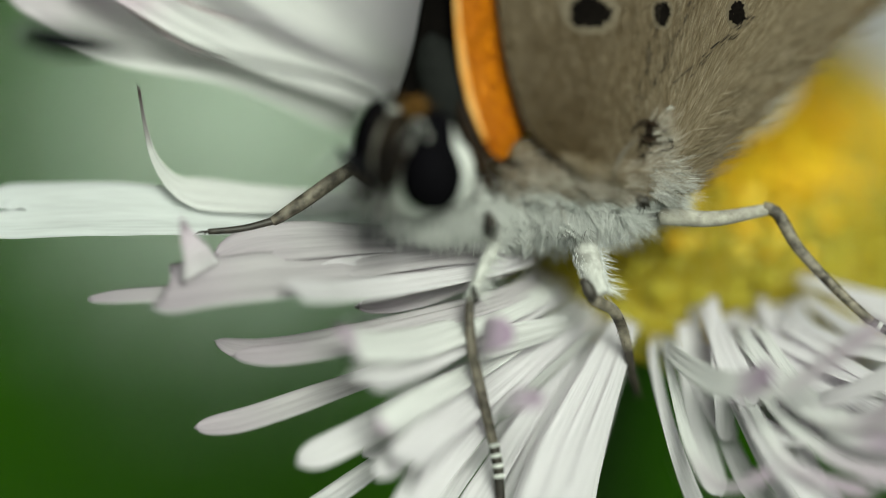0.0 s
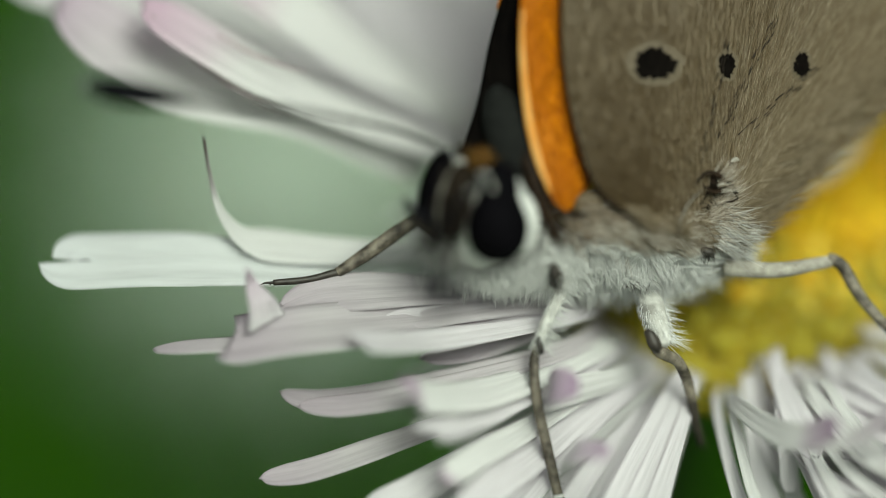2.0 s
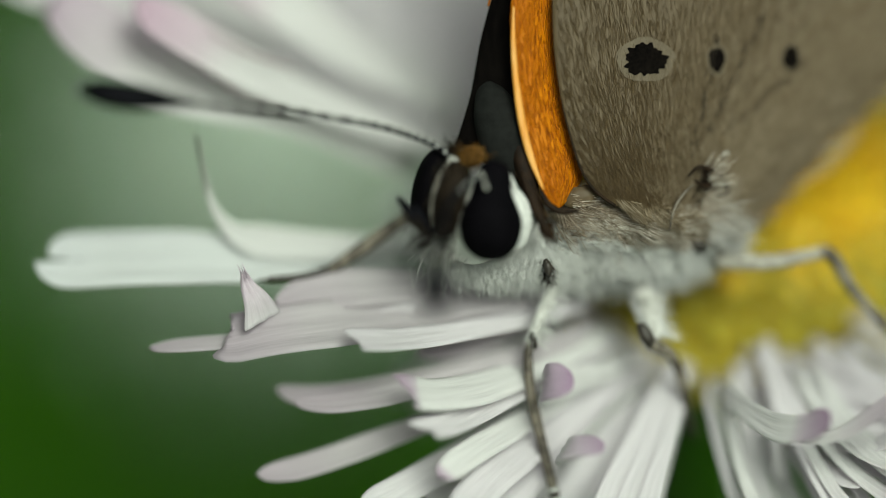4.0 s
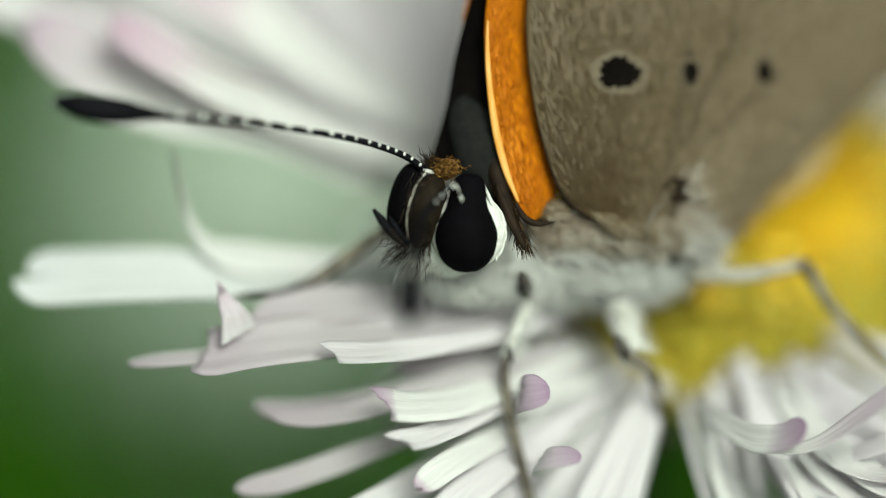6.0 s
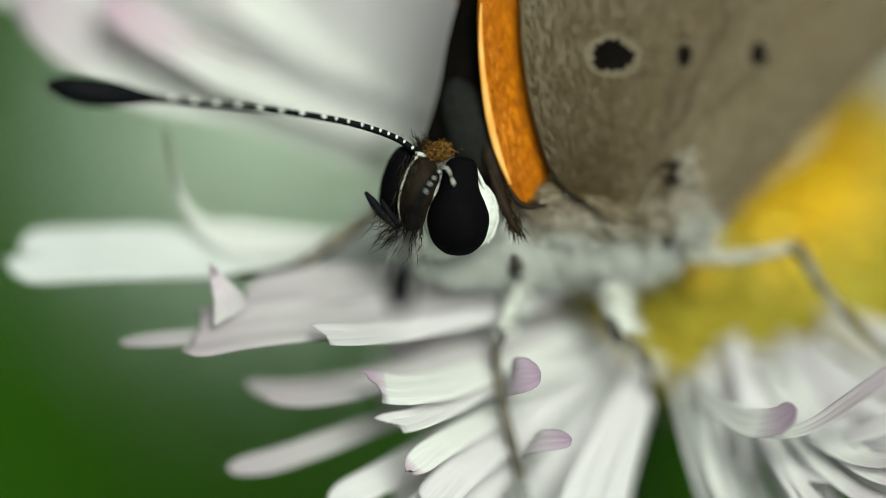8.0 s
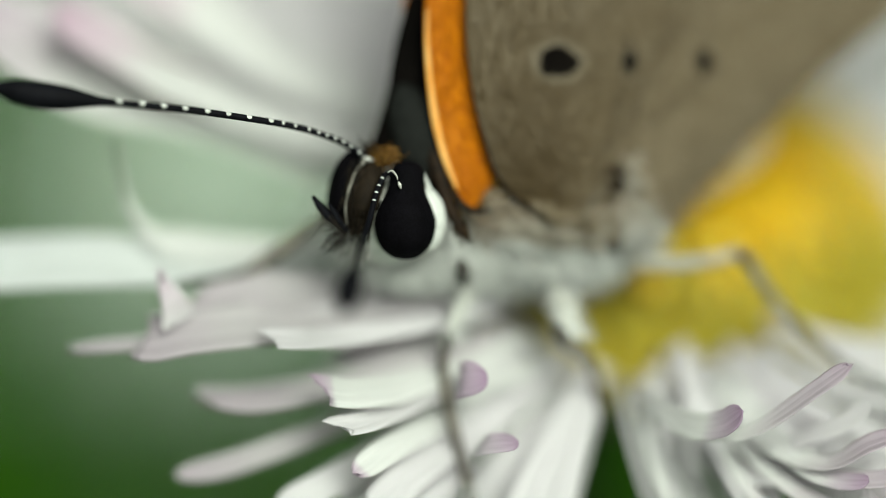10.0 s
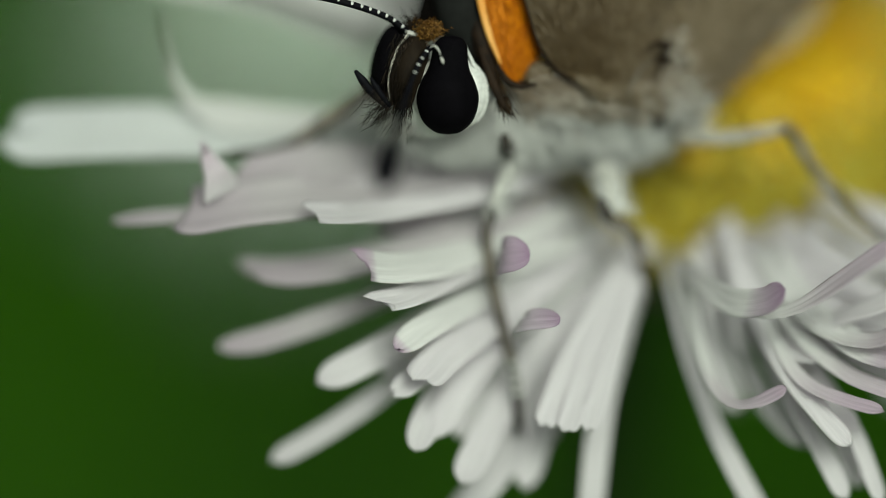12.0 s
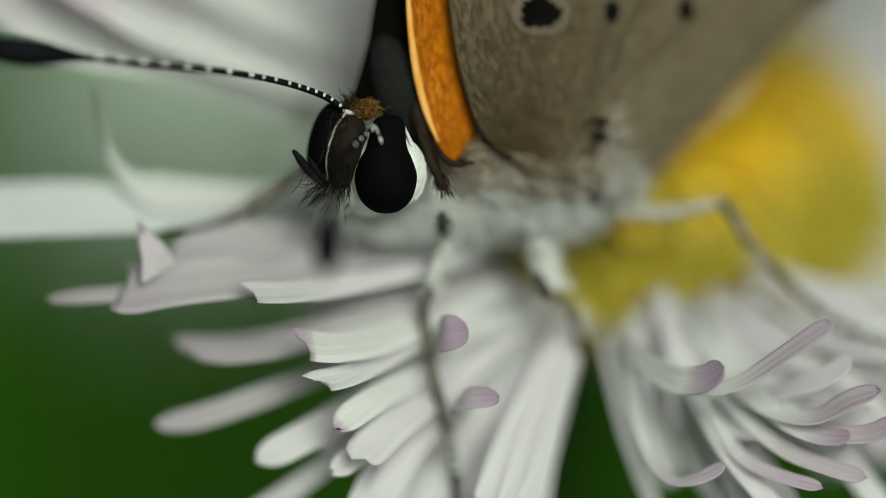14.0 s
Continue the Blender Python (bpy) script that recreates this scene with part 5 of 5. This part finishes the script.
NEAR_ROOT, NEAR_TIP = Vector((-0.05, 0.98, 0.100)), Vector((-0.70, -0.77, 2.500))
near_antenna = antenna([tuple(NEAR_ROOT), (-0.16, 1.005, 0.200), (-0.28, 0.77, 0.320), (-0.37, 0.43, 0.500), (-0.47, 0.09, 0.950), (-0.56, -0.22, 1.450), (-0.64, -0.48, 1.950), tuple(NEAR_TIP)],
                       [0.038] * 8 + [0.045, 0.06, 0.11, 0.165, 0.185, 0.175, 0.09], [(0.08 + 0.035 * i, 0.014) for i in range(4)], tuple(NEAR_ROOT))


def leg(label, femur, femur_r, tibia, tibia_r, tarsus, tarsus_r, bands, fur, femur_mat):
    rng = random.Random(len(label))
    top = part("leg", *tube(femur, femur_r, 16, 12), femur_mat, butterfly, label)
    part("shin", *tube(tibia, tibia_r, 26, 10), LEG_GREY, top)
    foot = part("foot", *tube(tarsus, tarsus_r, 20, 10), LEG_DARK, top)
    line = spline(tarsus, 60)[0]
    for s in bands:
        k = int(s * 59)
        part("band", *tube([tuple(line[max(0, k - 2)]), tuple(line[k]), tuple(line[min(59, k + 2)])], [tarsus_r[0] * 0.95, tarsus_r[0] * 1.2, tarsus_r[0] * 0.95], 6, 10), SCALE_WHITE, top)
    for s in (-1, 1):
        a, d = Vector(line[-1]), Vector(line[-1] - line[-6]).normalized()
        part("claw", *tube([tuple(a), tuple(a + d * 0.08 + Vector((0.04 * s, 0, 0))), tuple(a + d * 0.12 + Vector((0.07 * s, -0.03, -0.03)))], [0.02, 0.015, 0.004], 6, 6), LEG_DARK, top)
    fl, strands = spline(femur, 30)[0], []
    for _ in range(fur):
        p = Vector(fl[rng.randrange(0, 28)])
        strands.append((p, p + Vector((rng.uniform(-0.16, 0.18 + 1.7 * max(femur_r)), -rng.uniform(0.02, 0.28), rng.uniform(-0.05, 0.22))), rng.uniform(0.008, 0.014), 0.0))
    for _ in range(fur):
        k = rng.randrange(0, 28)
        p, d = Vector(fl[k]), Vector(fl[k + 1] - fl[k]).normalized()
        w = rng.uniform(0, 6.283)
        r = float(np.interp(k / 29, np.linspace(0, 1, len(femur_r)), femur_r))
        q = p + Vector((r * math.cos(w), 0, r * math.sin(w)))
        strands.append((q, q + d * rng.uniform(0.06, 0.16) + Vector((0.05 * math.cos(w), 0, 0.05 * math.sin(w))), rng.uniform(0.008, 0.013), 0.0))
    if strands:
        tagged(part("leg_fur", *hairs(strands), FUR_WHITE, top), kind="stuff")
    tl, strands = spline(tibia, 40)[0], []
    for _ in range(70):
        k = rng.randrange(3, 38)
        p, d = Vector(tl[k]), Vector(tl[k + 1] - tl[k - 1]).normalized()
        strands.append((p, p + d * 0.1 + Vector((rng.uniform(-0.13, 0.13), rng.uniform(-0.1, 0.1), rng.uniform(-0.05, 0.1))), 0.012, 0))
    tagged(part("spines", *hairs(strands), FUR_DARK, top), kind="stuff")


leg("near foreleg with white thigh and banded foot", [(1.10, -0.10, -1.200), (0.98, -0.40, -0.980), (0.82, -0.74, -0.830), (0.62, -1.20, -0.780)], [0.08, 0.08, 0.075, 0.06],
    [(0.65, -1.17, -0.780), (0.597, -1.412, -0.790), (0.650, -1.935, -0.800), (0.777, -2.496, -0.840), (0.927, -3.118, -0.880)], [0.06, 0.066, 0.072, 0.07, 0.066],
    [(0.927, -3.103, -0.880), (0.995, -3.470, -0.920), (1.033, -3.996, -0.960)], [0.072, 0.07, 0.06], (0.05, 0.2, 0.35, 0.5), 240, LEG_PALE)
leg("middle leg with white furry thigh", [(2.01, -0.10, -1.700), (2.10, -0.45, -1.380), (2.19, -0.80, -1.060), (2.30, -1.14, -0.930)], [0.13, 0.17, 0.17, 0.12],
    [(2.16, -1.04, -0.840), (2.20, -1.20, -0.840), (2.34, -1.28, -0.930), (2.50, -1.37, -1.050), (2.62, -1.60, -1.200), (2.70, -1.88, -1.330)], [0.06, 0.085, 0.08, 0.075, 0.075, 0.068],
    [(2.70, -1.87, -1.330), (2.75, -2.14, -1.450), (2.84, -2.42, -1.650)], [0.07, 0.065, 0.055], (), 520, LEG_PALE)
leg("hind leg bent over the yellow disc", [(3.120, -0.110, -1.200), (3.796, -0.150, -1.200), (4.513, -0.023, -1.300)], [0.13, 0.105, 0.08],
    [(4.475, 0.008, -1.300), (4.663, -0.083, -1.300), (4.926, -0.518, -1.300), (5.411, -1.043, -1.250), (5.896, -1.493, -1.200)], [0.085, 0.085, 0.075, 0.07, 0.065],
    [(5.881, -1.478, -1.200), (6.268, -1.702, -1.150), (6.789, -1.866, -1.100)], [0.06, 0.055, 0.045], (0.15, 0.4, 0.65, 0.85), 0, LEG_TAN)
leg("far foreleg reaching over the petals", [(-0.330, 0.158, -1.200), (-0.630, 0.308, -1.200), (-0.931, 0.488, -1.250)], [0.12, 0.1, 0.08],
    [(-0.916, 0.503, -1.250), (-1.231, 0.293, -1.250), (-1.568, 0.045, -1.200), (-1.979, -0.232, -1.150)], [0.085, 0.1, 0.095, 0.07],
    [(-1.964, -0.217, -1.150), (-2.353, -0.322, -1.100), (-2.816, -0.367, -1.050)], [0.055, 0.05, 0.04], (), 0, LEG_GREY)
rng = random.Random(77)
joint_fur = []
for spot, r, n in ((Vector((0.85, -0.22, -0.640)), (0.05, 0.10), 110), (Vector((1.93, -0.34, -1.000)), (0.20, 0.05), 34), (Vector((2.85, 0.08, -0.950)), (0.08, 0.05), 70)):
    for _ in range(n):
        p = spot + Vector((rng.gauss(0, r[0] * 0.6), rng.gauss(0, r[1] * 0.6), rng.uniform(-0.06, 0.03)))
        joint_fur.append((p, p + Vector((rng.uniform(-0.08, 0.12), -rng.uniform(0.03, 0.16), rng.uniform(0, 0.06))), 0.02 if n > 70 else 0.012, 0))
over = []
for _ in range(26):
    p = Vector((1.93 + rng.gauss(0, 0.14), -0.27 + rng.gauss(0, 0.04), -0.930))
    over.append((p, p + Vector((rng.uniform(0.08, 0.22), -rng.uniform(0.06, 0.2), rng.uniform(0, 0.05))), 0.009, 0))
tagged(part("joint_fur", *hairs(over), FUR_WHITE, butterfly, "white hair over the thigh's root"), kind="stuff")
tagged(part("joint_fur", *hairs(joint_fur), FUR_DARK, butterfly, "dark hair at the leg joints"), kind="stuff")
for spot, r, turn in (((0.85, -0.21, -0.470), (0.055, 0.11, 0.05), 12), ((2.86, 0.08, -0.820), (0.10, 0.055, 0.05), -20)):
    part("leg_joint", *ellipsoid(spot, r, (0, 0, turn), 10, 14, 0.45), LEG_DARK, butterfly, "dark gap at the root of a leg")
for spot, r, turn in (((2.15, -1.10, -0.790), (0.085, 0.17, 0.07), 28), ((0.67, -1.17, -0.720), (0.05, 0.11, 0.05), 10)):
    part("knee", *ellipsoid(spot, r, (0, 0, turn), 10, 14, 0.35), LEG_DARK, butterfly, "dark knee")


def motions():
    """The near antenna sways a little about its root."""
    o = NEAR_ROOT * MM
    axis = (NEAR_TIP - NEAR_ROOT).normalized()
    rows = []
    for t, roll, nod in ((0, 55, 1.0), (3.0, 55, 1.0), (5.3, 58, 0), (7.2, 50, 0), (8.6, 8, 0), (9.3, 0, 0), (11.9, 0, 0), (12.15, 45, 0), (12.4, 58, 0), (14.0, 58, 0)):
        m = Matrix.Translation(o) @ Matrix.Rotation(radians(nod), 4, "Z") @ Matrix.Rotation(radians(-roll), 4, axis)
        rows.append((t, m))
    walk(near_antenna, rows)


motions()
